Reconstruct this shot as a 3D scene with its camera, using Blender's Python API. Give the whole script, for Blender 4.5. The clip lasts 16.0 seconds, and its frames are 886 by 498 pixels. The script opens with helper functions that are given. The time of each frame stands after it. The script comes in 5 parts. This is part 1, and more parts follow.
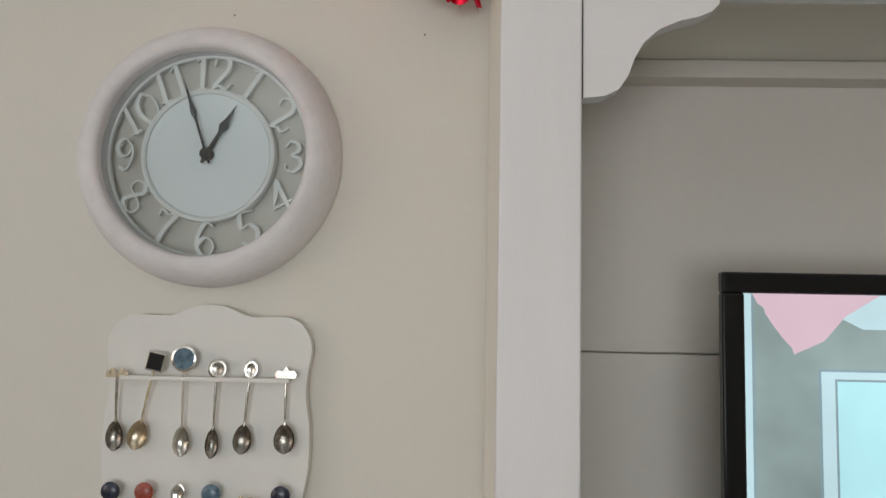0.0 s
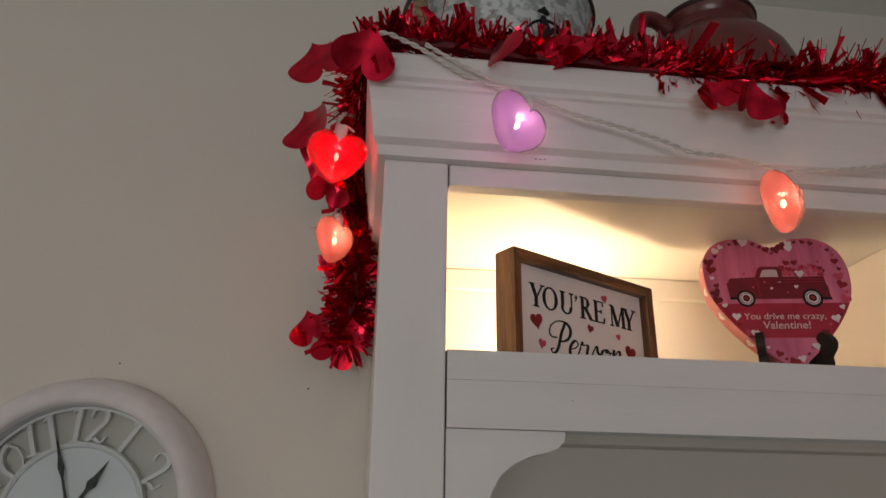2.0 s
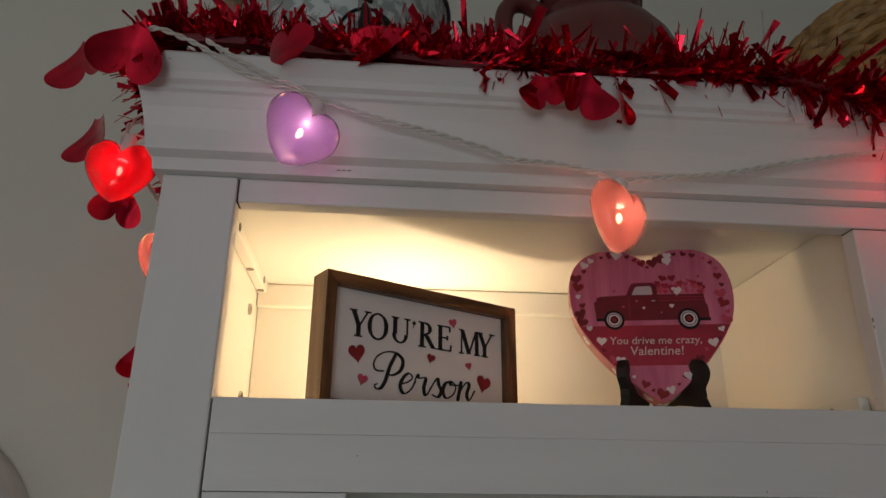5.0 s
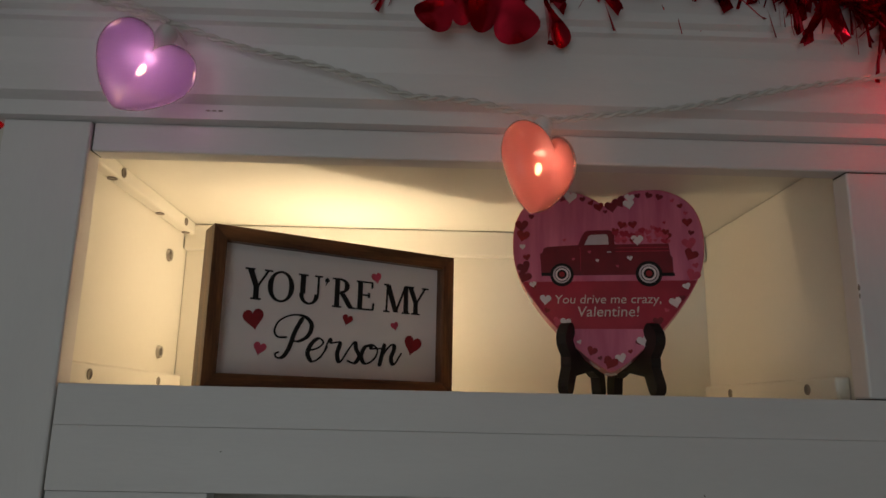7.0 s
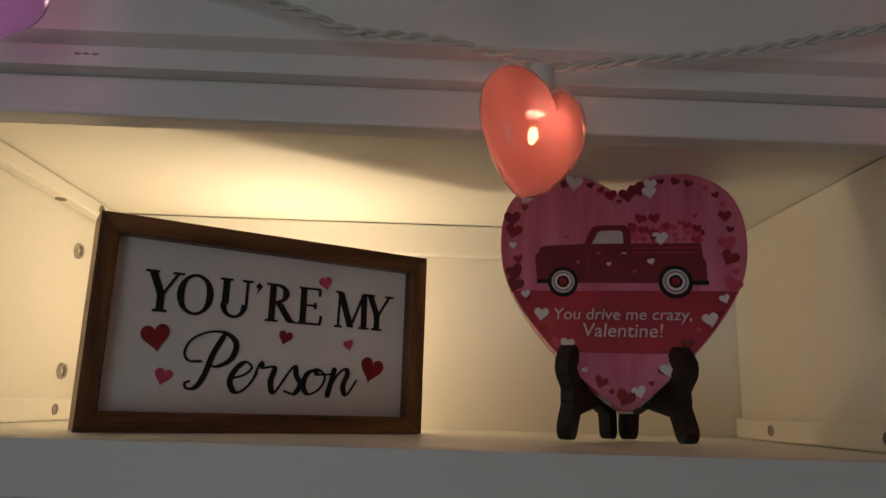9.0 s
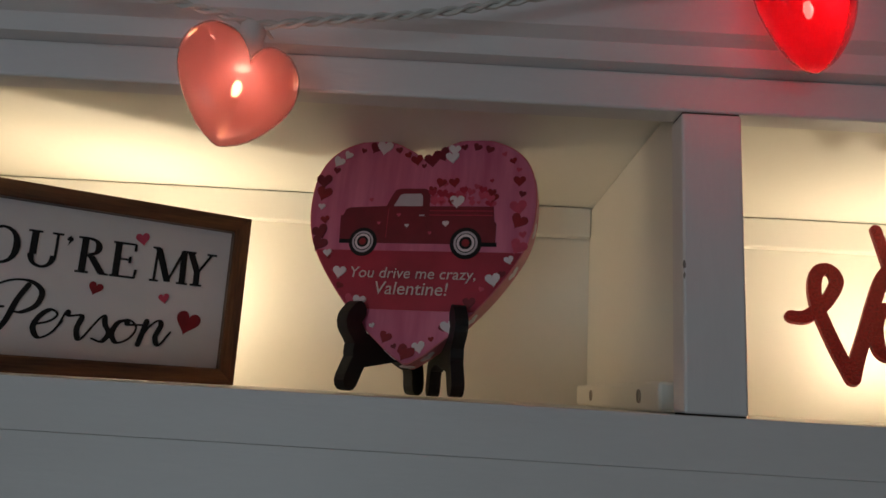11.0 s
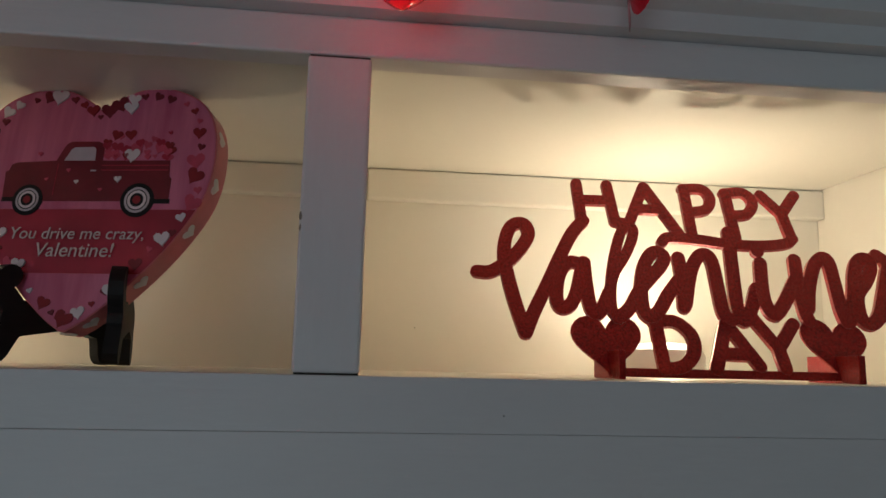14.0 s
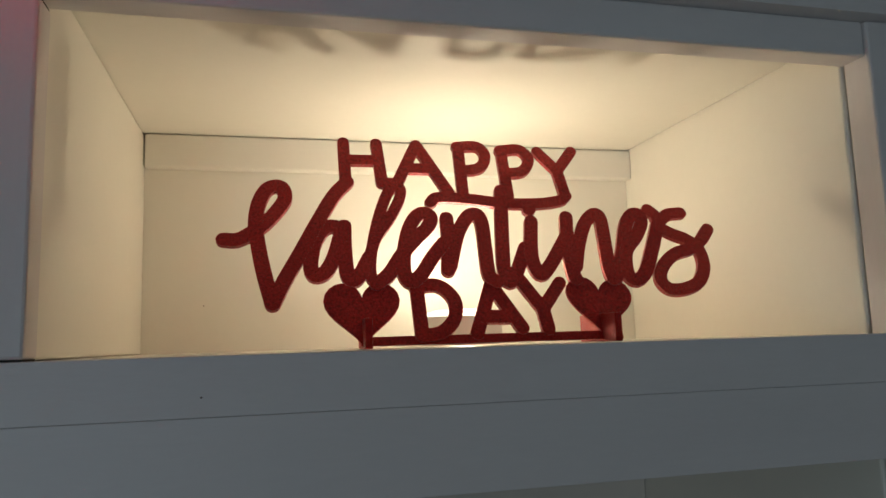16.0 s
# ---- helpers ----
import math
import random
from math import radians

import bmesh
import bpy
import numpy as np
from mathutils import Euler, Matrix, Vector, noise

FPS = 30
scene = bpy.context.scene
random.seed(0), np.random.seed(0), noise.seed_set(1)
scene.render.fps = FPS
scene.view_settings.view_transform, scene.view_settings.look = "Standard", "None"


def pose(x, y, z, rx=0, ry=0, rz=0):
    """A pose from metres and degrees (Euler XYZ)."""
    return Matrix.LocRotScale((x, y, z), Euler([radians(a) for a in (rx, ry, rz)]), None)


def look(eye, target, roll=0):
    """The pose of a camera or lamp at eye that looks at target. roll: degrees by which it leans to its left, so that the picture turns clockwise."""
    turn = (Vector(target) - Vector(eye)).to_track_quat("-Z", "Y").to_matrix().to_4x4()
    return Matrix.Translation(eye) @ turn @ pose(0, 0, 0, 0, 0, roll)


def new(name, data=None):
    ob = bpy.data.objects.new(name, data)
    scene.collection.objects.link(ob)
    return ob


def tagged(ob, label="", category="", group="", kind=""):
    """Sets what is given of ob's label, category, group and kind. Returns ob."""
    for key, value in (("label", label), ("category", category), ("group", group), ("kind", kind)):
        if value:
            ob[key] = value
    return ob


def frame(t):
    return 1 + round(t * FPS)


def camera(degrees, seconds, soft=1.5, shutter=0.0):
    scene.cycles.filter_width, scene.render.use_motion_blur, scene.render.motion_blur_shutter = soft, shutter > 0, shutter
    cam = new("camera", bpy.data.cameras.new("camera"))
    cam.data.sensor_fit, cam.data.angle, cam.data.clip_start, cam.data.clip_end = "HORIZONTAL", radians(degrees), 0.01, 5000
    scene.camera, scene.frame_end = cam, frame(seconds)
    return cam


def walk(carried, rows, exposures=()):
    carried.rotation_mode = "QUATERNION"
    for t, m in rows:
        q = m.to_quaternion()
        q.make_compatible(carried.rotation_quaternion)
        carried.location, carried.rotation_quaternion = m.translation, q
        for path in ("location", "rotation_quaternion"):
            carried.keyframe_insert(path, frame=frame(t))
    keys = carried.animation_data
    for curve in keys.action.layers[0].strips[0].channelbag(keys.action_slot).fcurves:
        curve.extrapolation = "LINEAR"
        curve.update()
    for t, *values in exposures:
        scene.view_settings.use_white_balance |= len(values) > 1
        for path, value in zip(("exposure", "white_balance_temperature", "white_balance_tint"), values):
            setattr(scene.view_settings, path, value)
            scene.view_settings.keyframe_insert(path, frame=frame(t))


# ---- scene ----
cam = camera(63.6, 16.0, soft=1.5)
PATH = [
    (0, (-0.088, -0.535, 1.427), (-0.149, 1.457, 1.591), 1.1),
    (0.5, (-0.075, -0.550, 1.458), (-0.100, 1.418, 1.812), 0.8),
    (1, (-0.078, -0.571, 1.500), (-0.010, 1.353, 2.046), 0.0),
    (1.5, (-0.077, -0.592, 1.558), (0.075, 1.303, 2.187), 0.2),
    (2, (-0.072, -0.616, 1.586), (0.130, 1.232, 2.333), 0.9),
    (2.5, (-0.065, -0.623, 1.608), (0.188, 1.183, 2.43), 0.1),
    (3, (-0.051, -0.623, 1.628), (0.267, 1.189, 2.412), 0.8),
    (3.5, (-0.011, -0.616, 1.638), (0.305, 1.217, 2.371), -0.9),
    (4, (0.041, -0.606, 1.651), (0.299, 1.239, 2.377), -0.1),
    (4.2, (0.058, -0.587, 1.635), (0.299, 1.244, 2.405), -0.0),
    (6.3, (0.221, -0.542, 1.686), (0.261, 1.366, 2.286), 1.4),
    (6.5, (0.23, -0.531, 1.684), (0.277, 1.373, 2.294), 1.9),
    (7, (0.245, -0.489, 1.728), (0.284, 1.462, 2.166), 1.2),
    (7.5, (0.235, -0.416, 1.761), (0.266, 1.545, 2.156), 1.7),
    (8, (0.235, -0.353, 1.769), (0.288, 1.603, 2.185), 1.1),
    (8.2, (0.234, -0.348, 1.768), (0.307, 1.604, 2.197), 1.1),
    (10.3, (0.372, -0.369, 1.753), (0.339, 1.59, 2.155), 2.6),
    (10.5, (0.383, -0.37, 1.753), (0.345, 1.59, 2.149), 2.5),
    (11, (0.426, -0.37, 1.744), (0.4, 1.591, 2.138), 3.4),
    (11.5, (0.463, -0.361, 1.736), (0.497, 1.604, 2.108), 3.4),
    (12, (0.487, -0.364, 1.733), (0.571, 1.605, 2.076), 3.2),
    (12.5, (0.508, -0.365, 1.735), (0.617, 1.604, 2.071), 2.2),
    (13, (0.531, -0.358, 1.737), (0.672, 1.609, 2.069), 2.0),
    (13.5, (0.561, -0.349, 1.737), (0.738, 1.616, 2.067), 1.6),
    (14, (0.582, -0.353, 1.746), (0.794, 1.61, 2.067), 1.3),
    (14.5, (0.609, -0.357, 1.743), (0.868, 1.6, 2.059), 1.0),
    (15, (0.638, -0.356, 1.742), (0.95, 1.595, 2.051), 0.4),
    (15.5, (0.658, -0.346, 1.74), (1.049, 1.594, 2.029), -0.1),
    (16, (0.68, -0.334, 1.743), (1.157, 1.591, 2.0), -1.8),
]
# the clip's camera darkens and cools its picture once the lit niches come into view
EXPOSURES = [(0.0, 0.3, 6720, 18), (0.5, 0.3, 6880, 22), (1.0, 0.2, 7020, 25), (1.5, -0.2, 7000, 24), (2.0, -0.6, 6980, 22), (2.5, -0.72, 6850, 19), (4.0, -0.86, 6700, 16),
             (6.5, -1.5, 6450, 11), (7.5, -1.68, 6500, 11), (8.2, -1.76, 6570, 11), (10.5, -1.58, 5950, 9), (11.5, -1.58, 5820, 9), (16.0, -1.68, 5600, 8)]
walk(cam, [(t, look(eye, target, roll)) for t, eye, target, roll in PATH], EXPOSURES)

# ---- light and exposure ----
world = bpy.data.worlds.new("world")
scene.world = world
world.use_nodes = True
wn = world.node_tree.nodes
sky = wn.new("ShaderNodeTexSky")
sky.sky_type, sky.sun_disc = "NISHITA", False
sky.sun_elevation, sky.sun_rotation = radians(35), radians(250)
wn["Background"].inputs["Strength"].default_value = 0.1
world.node_tree.links.new(sky.outputs[0], wn["Background"].inputs["Color"])


def lamp(name, kind, m, energy, color, **more):
    data = bpy.data.lights.new(name, kind)
    data.energy, data.color = energy, color
    if kind == "AREA":
        data.shape, data.size, data.size_y = "RECTANGLE", more["size"], more["size_y"]
    else:
        data.shadow_soft_size = more["radius"]
    ob = new(name, data)
    ob.matrix_world = m
    return ob


# daylight through two assumed, unseen window openings; lamps tilted up to brighten the ceiling
lamp("unseen_window_light", "AREA", look((-2.17, -1.2, 1.55), (0.0, -0.2, 3.4)), 4.5, (1.0, 0.97, 0.93), size=1.3, size_y=1.2)
lamp("unseen_window_light", "AREA", look((-0.5, -3.17, 1.15), (0.2, 0.0, 6.6)), 36, (0.84, 0.97, 1.0), size=1.3, size_y=1.2)

# ---- materials ----
def shader(name):
    m = bpy.data.materials.new(name)
    m.use_nodes = True
    return m, m.node_tree.nodes, m.node_tree.links


def mat(name, color, rough=0.5, metal=0.0, vary=0.08, scale=6.0, bump=0.0, bump_scale=60.0, coat=0.0, stretch=(1, 1, 1), second=None, spread=(0.35, 0.65), sheen=0.0):
    """A surface whose colour drifts at two scales, with fine relief and uneven gloss."""
    m, n, l = shader(name)
    p = n["Principled BSDF"]
    p.inputs["Roughness"].default_value, p.inputs["Metallic"].default_value = rough, metal
    p.inputs["Coat Weight"].default_value = coat
    co = n.new("ShaderNodeTexCoord")
    mp = n.new("ShaderNodeMapping")
    mp.inputs["Scale"].default_value = stretch
    l.new(co.outputs["Object"], mp.inputs["Vector"])
    big, fine = n.new("ShaderNodeTexNoise"), n.new("ShaderNodeTexNoise")
    big.inputs["Scale"].default_value, big.inputs["Detail"].default_value = scale, 5
    fine.inputs["Scale"].default_value, fine.inputs["Detail"].default_value = bump_scale, 4
    for t in (big, fine):
        l.new(mp.outputs[0], t.inputs["Vector"])
    ramp = n.new("ShaderNodeValToRGB")
    a, b = second or tuple(c * (1 - vary) for c in color), color
    ramp.color_ramp.elements[0].position, ramp.color_ramp.elements[1].position = spread
    ramp.color_ramp.elements[0].color, ramp.color_ramp.elements[1].color = (*a, 1), (*b, 1)
    mix = n.new("ShaderNodeMath")
    mix.operation = "MULTIPLY_ADD"
    mix.inputs[1].default_value, mix.inputs[2].default_value = 0.3, -0.15
    l.new(fine.outputs["Fac"], mix.inputs[0])
    add = n.new("ShaderNodeMath")
    l.new(big.outputs["Fac"], add.inputs[0])
    l.new(mix.outputs[0], add.inputs[1])
    l.new(add.outputs[0], ramp.inputs["Fac"])
    l.new(ramp.outputs["Color"], p.inputs["Base Color"])
    gloss = n.new("ShaderNodeMapRange")
    gloss.inputs["To Min"].default_value, gloss.inputs["To Max"].default_value = max(0.02, rough * 0.92), min(1, rough * 1.08)
    l.new(big.outputs["Fac"], gloss.inputs["Value"])
    l.new(gloss.outputs[0], p.inputs["Roughness"])
    if bump:
        bp = n.new("ShaderNodeBump")
        bp.inputs["Strength"].default_value, bp.inputs["Distance"].default_value = bump, 0.001
        l.new(fine.outputs["Fac"], bp.inputs["Height"])
        l.new(bp.outputs[0], p.inputs["Normal"])
    return m


def glow(name, color, strength, drift=0.0):
    """A surface that gives off light; drift makes it uneven, as on a lit screen."""
    m, n, l = shader(name)
    p = n["Principled BSDF"]
    p.inputs["Base Color"].default_value, p.inputs["Roughness"].default_value = (*[c * 0.1 for c in color], 1), 0.3
    p.inputs["Emission Color"].default_value, p.inputs["Emission Strength"].default_value = (*color, 1), strength
    if drift:
        co, tex, span = n.new("ShaderNodeTexCoord"), n.new("ShaderNodeTexNoise"), n.new("ShaderNodeMapRange")
        tex.inputs["Scale"].default_value, tex.inputs["Detail"].default_value = 9.0, 3
        span.inputs["To Min"].default_value, span.inputs["To Max"].default_value = strength * (1 - drift), strength * (1 + drift)
        l.new(co.outputs["Object"], tex.inputs["Vector"])
        l.new(tex.outputs["Fac"], span.inputs["Value"])
        l.new(span.outputs[0], p.inputs["Emission Strength"])
    return m


def candy(name, color):
    """Thin tinted plastic that lets the light of its own bulb through."""
    m, n, l = shader(name)
    p = n["Principled BSDF"]
    p.inputs["Base Color"].default_value, p.inputs["Roughness"].default_value = (*color, 1), 0.12
    clear, soft, a, b = n.new("ShaderNodeBsdfTransparent"), n.new("ShaderNodeBsdfTranslucent"), n.new("ShaderNodeMixShader"), n.new("ShaderNodeMixShader")
    clear.inputs[0].default_value = (*[c ** 0.5 for c in color], 1)
    soft.inputs[0].default_value = (*color, 1)
    a.inputs[0].default_value, b.inputs[0].default_value = 0.45, 0.56
    l.new(soft.outputs[0], a.inputs[1])
    l.new(p.outputs[0], a.inputs[2])
    l.new(a.outputs[0], b.inputs[1])
    l.new(clear.outputs[0], b.inputs[2])
    shine, edge, top = n.new("ShaderNodeBsdfGlossy"), n.new("ShaderNodeFresnel"), n.new("ShaderNodeMixShader")
    shine.inputs["Roughness"].default_value, edge.inputs["IOR"].default_value = 0.13, 1.36
    l.new(edge.outputs[0], top.inputs[0])
    l.new(b.outputs[0], top.inputs[1])
    l.new(shine.outputs[0], top.inputs[2])
    l.new(top.outputs[0], n["Material Output"].inputs["Surface"])
    return m


def clear_glass(name):
    """A thin clear pane: it lets the view through and mirrors more at a slant."""
    m, n, l = shader(name)
    clear, shine, edge, top = n.new("ShaderNodeBsdfTransparent"), n.new("ShaderNodeBsdfGlossy"), n.new("ShaderNodeFresnel"), n.new("ShaderNodeMixShader")
    clear.inputs[0].default_value = (0.95, 0.97, 0.97, 1)
    shine.inputs["Roughness"].default_value, edge.inputs["IOR"].default_value = 0.12, 1.55
    l.new(edge.outputs[0], top.inputs[0])
    l.new(clear.outputs[0], top.inputs[1])
    l.new(shine.outputs[0], top.inputs[2])
    l.new(top.outputs[0], n["Material Output"].inputs["Surface"])
    return m


def stained(name, dark, light):
    """Stained wood with grain along x."""
    m = mat(name, light, 0.45, vary=0.5, scale=14, bump=0.25, bump_scale=120, stretch=(0.6, 6, 6), second=dark, spread=(0.3, 0.72))
    return m


M_WALL = mat("wall_paint", (0.70, 0.665, 0.60), 0.75, vary=0.05, scale=1.5, bump=0.15, bump_scale=220)
M_CEIL = mat("ceiling_paint", (0.86, 0.85, 0.82), 0.85, vary=0.04, scale=1.5, bump=0.2, bump_scale=160)
M_FLOOR = mat("floor_boards", (0.60, 0.52, 0.43), 0.5, vary=0.4, scale=3, bump=0.2, bump_scale=60, stretch=(1, 8, 1))
M_WHITE = mat("white_stained_wood", (0.77, 0.738, 0.732), 0.42, vary=0.05, scale=5, bump=0.14, bump_scale=90, stretch=(0.8, 5, 5))
M_WHITE_UP = mat("white_stained_wood_upright", (0.77, 0.738, 0.732), 0.42, vary=0.05, scale=5, bump=0.14, bump_scale=90, stretch=(5, 5, 0.8))
M_INSIDE = mat("cream_painted_board", (0.85, 0.825, 0.745), 0.42, vary=0.03, scale=4, bump=0.02, bump_scale=140)
M_PANEL = mat("beige_back_board", (0.76, 0.70, 0.635), 0.55, vary=0.05, scale=3, bump=0.03, bump_scale=90)
M_SCUFF = mat("bare_wood_scuff", (0.34, 0.30, 0.26), 0.8, vary=0.3, scale=90)
M_GAP = mat("dark_joint", (0.05, 0.045, 0.04), 0.9)
M_STEEL = mat("zinc_fitting", (0.55, 0.53, 0.50), 0.35, metal=1.0, vary=0.2, scale=60)
M_CLOCK = mat("whitewashed_wood", (0.74, 0.71, 0.71), 0.6, vary=0.14, scale=9, bump=0.5, bump_scale=70, stretch=(1, 1, 3))
M_CLOCKNUM = mat("ivory_numeral", (0.82, 0.81, 0.78), 0.5, vary=0.05)
M_DIAL = mat("white_dial", (0.80, 0.83, 0.83), 0.35, vary=0.03, scale=8)
# wall beige, darkened for the shade behind the open numerals
M_CLOCKSHADE = mat("shaded_wall_beige", (0.62, 0.575, 0.515), 0.5, vary=0.08, scale=10)
M_BLACK = mat("black_lacquer", (0.005, 0.0045, 0.0045), 0.62, vary=0.3, scale=20, bump=0.1)
M_BLACKMATT = mat("black_print", (0.008, 0.007, 0.007), 0.85, vary=0.2, scale=30)
M_PLAQUE = mat("cream_plaque", (0.74, 0.72, 0.68), 0.5, vary=0.05, scale=7, bump=0.12)
M_SILVER = mat("polished_silver", (0.78, 0.75, 0.70), 0.16, metal=1.0, vary=0.15, scale=40)
M_OLDSILVER = mat("tarnished_silver", (0.50, 0.46, 0.41), 0.24, metal=1.0, vary=0.4, scale=120)
M_GOLD = mat("gilt", (0.78, 0.68, 0.52), 0.25, metal=1.0, vary=0.2, scale=60)
M_ENAMEL = mat("blue_enamel", (0.12, 0.20, 0.26), 0.2, vary=0.4, scale=200)
M_NAVY = mat("navy_enamel", (0.03, 0.035, 0.06), 0.25, vary=0.4, scale=150)
M_SCARLET = mat("scarlet_enamel", (0.40, 0.08, 0.05), 0.3, vary=0.4, scale=150)
M_FRAME = stained("walnut_stain", (0.034, 0.013, 0.005), (0.25, 0.105, 0.034))
M_SIGNFACE = mat("white_sign_board", (0.78, 0.74, 0.74), 0.7, vary=0.04, scale=20, bump=0.1)
M_HEARTRED = mat("deep_red_print", (0.30, 0.008, 0.016), 0.55, vary=0.25, scale=120)
M_HEARTPINK = mat("rose_print", (0.62, 0.07, 0.13), 0.55, vary=0.2, scale=120)
M_HEARTWHITE = mat("pale_print", (0.80, 0.70, 0.72), 0.5, vary=0.06, scale=120)
M_TINPINK = mat("pink_plank_print", (0.70, 0.19, 0.31), 0.45, vary=0.3, scale=18, coat=0.06, stretch=(3.2, 1, 0.4), second=(0.52, 0.10, 0.20))
M_TINBAND = mat("crimson_band_print", (0.46, 0.016, 0.050), 0.42, vary=0.3, scale=22, coat=0.08)
M_TINSIDE = mat("pink_tin_side", (0.70, 0.16, 0.20), 0.35, vary=0.2, scale=30, coat=0.2)
M_TRUCK = mat("maroon_truck_print", (0.20, 0.007, 0.020), 0.5, vary=0.2, scale=60, coat=0.05)
M_TRUCKPALE = mat("pale_window_print", (0.58, 0.50, 0.54), 0.4, vary=0.1, scale=80)
M_FOIL = mat("red_foil", (0.78, 0.016, 0.05), 0.15, metal=0.90, vary=0.45, scale=45)
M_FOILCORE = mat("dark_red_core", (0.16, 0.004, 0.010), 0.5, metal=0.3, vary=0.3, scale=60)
M_GLITTER = mat("red_glitter", (0.54, 0.018, 0.018), 0.32, metal=0.55, vary=0.75, scale=700, bump=0.9, bump_scale=1600, spread=(0.25, 0.75))
M_CABLE = mat("white_cable", (0.66, 0.62, 0.58), 0.4, vary=0.10, scale=40)
M_ZINC = mat("galvanised_zinc", (0.64, 0.69, 0.70), 0.45, metal=0.45, vary=0.4, scale=105, second=(0.34, 0.385, 0.39), spread=(0.44, 0.56), bump=0.1)
M_RIM = mat("dark_zinc_rim", (0.13, 0.13, 0.13), 0.4, metal=0.7, vary=0.3, scale=60)
M_ROPE = mat("jute_rope", (0.36, 0.25, 0.15), 0.85, vary=0.4, scale=160, bump=0.6, bump_scale=400)
M_JUG = mat("maroon_glazed_clay", (0.16, 0.030, 0.027), 0.36, vary=0.3, scale=14, coat=0.25, bump=0.08)
M_JUGRIM = mat("dark_clay_rim", (0.035, 0.012, 0.011), 0.4, vary=0.3, scale=30)
M_VERSE = mat("cream_print", (0.72, 0.60, 0.58), 0.5, vary=0.1, scale=200)
M_WICKER = mat("honey_wicker", (0.46, 0.25, 0.085), 0.45, vary=0.45, scale=60, bump=0.3, bump_scale=200)
M_GLASS = clear_glass("clock_glass")
M_BEZEL = mat("black_gloss_plastic", (0.005, 0.005, 0.006), 0.13, vary=0.2, scale=10)
M_SCREEN_WALL = glow("screen_sage", (0.22, 0.31, 0.30), 0.95, 0.7)
M_SCREEN_PINK = glow("screen_pink", (0.55, 0.43, 0.49), 0.95, 0.12)
M_SCREEN_PALE = glow("screen_pale", (0.40, 0.60, 0.64), 1.0, 0.25)
M_SCREEN_CYAN = glow("screen_cyan", (0.34, 0.66, 0.70), 1.0, 0.3)
M_SCREEN_GREY = glow("screen_grey", (0.20, 0.31, 0.34), 0.9, 0.4)
M_PUCK = mat("white_plastic", (0.78, 0.74, 0.72), 0.4, vary=0.04, scale=30)
M_LENS = glow("lit_lens", (1.0, 0.86, 0.60), 6.0)
M_FILAMENT = glow("lit_bulb", (1.0, 0.60, 0.24), 34.0)
M_CANDY = {"red": candy("red_plastic", (0.78, 0.006, 0.018)), "pink": candy("coral_plastic", (0.82, 0.24, 0.21)), "violet": candy("violet_plastic", (0.44, 0.25, 0.62))}

# ---- tools ----
def mesh(name, bm, material, parent=None, label="", smooth=False, m=None):
    bmesh.ops.recalc_face_normals(bm, faces=bm.faces)
    me = bpy.data.meshes.new(name)
    bm.to_mesh(me)
    bm.free()
    if smooth:
        me.polygons.foreach_set("use_smooth", [True] * len(me.polygons))
        me.set_sharp_from_angle(angle=radians(40))
    for one in material if isinstance(material, (list, tuple)) else (material,):
        me.materials.append(one)
    ob = new(name, me)
    if parent:
        ob.parent = parent
    if m is not None:
        ob.matrix_basis = m
    if label:
        ob["label"] = label
    return ob


def part(name, bm, material, parent, label="", smooth=False, m=None):
    return mesh(name, bm, material, parent, label, smooth, m)


def thing(name, m, label, category, group="", kind=""):
    ob = new(name)
    ob.empty_display_size = 0.02
    ob.matrix_basis = m
    return tagged(ob, label, category, group, kind)


def box(bm, x0, x1, y0, y1, z0, z1, bevel=0.0015):
    made = bmesh.ops.create_cube(bm, size=1.0, matrix=Matrix.Translation(((x0 + x1) / 2, (y0 + y1) / 2, (z0 + z1) / 2)) @ Matrix.Diagonal((x1 - x0, y1 - y0, z1 - z0, 1)))
    if bevel:
        edges = list({e for v in made["verts"] for e in v.link_edges})
        bmesh.ops.bevel(bm, geom=edges, offset=bevel, segments=2, affect="EDGES", profile=0.5)
    return bm


def boxed(*dims, bevel=0.0015):
    return box(bmesh.new(), *dims, bevel=bevel)


def lathe(bm, profile, seg=48):
    rings = []
    for r, z in profile:
        rings.append([bm.verts.new((r * math.cos(2 * math.pi * i / seg), r * math.sin(2 * math.pi * i / seg), z)) for i in range(seg)])
    for a, b in zip(rings, rings[1:]):
        for i in range(seg):
            bm.faces.new((a[i], a[(i + 1) % seg], b[(i + 1) % seg], b[i]))
    return rings


def capped(bm, rings):
    for ring in (rings[0], rings[-1]):
        bm.faces.new(ring)
    return bm


def spline(points, steps=6):
    """A smooth line through the points."""
    p = [Vector(q) for q in points]
    p = [2 * p[0] - p[1], *p, 2 * p[-1] - p[-2]]
    out = []
    for a, b, c, d in zip(p, p[1:], p[2:], p[3:]):
        for i in range(steps):
            t = i / steps
            out.append(0.5 * (2 * b + (c - a) * t + (2 * a - 5 * b + 4 * c - d) * t * t + (3 * b - a - 3 * c + d) * t ** 3))
    return out + [p[-2]]


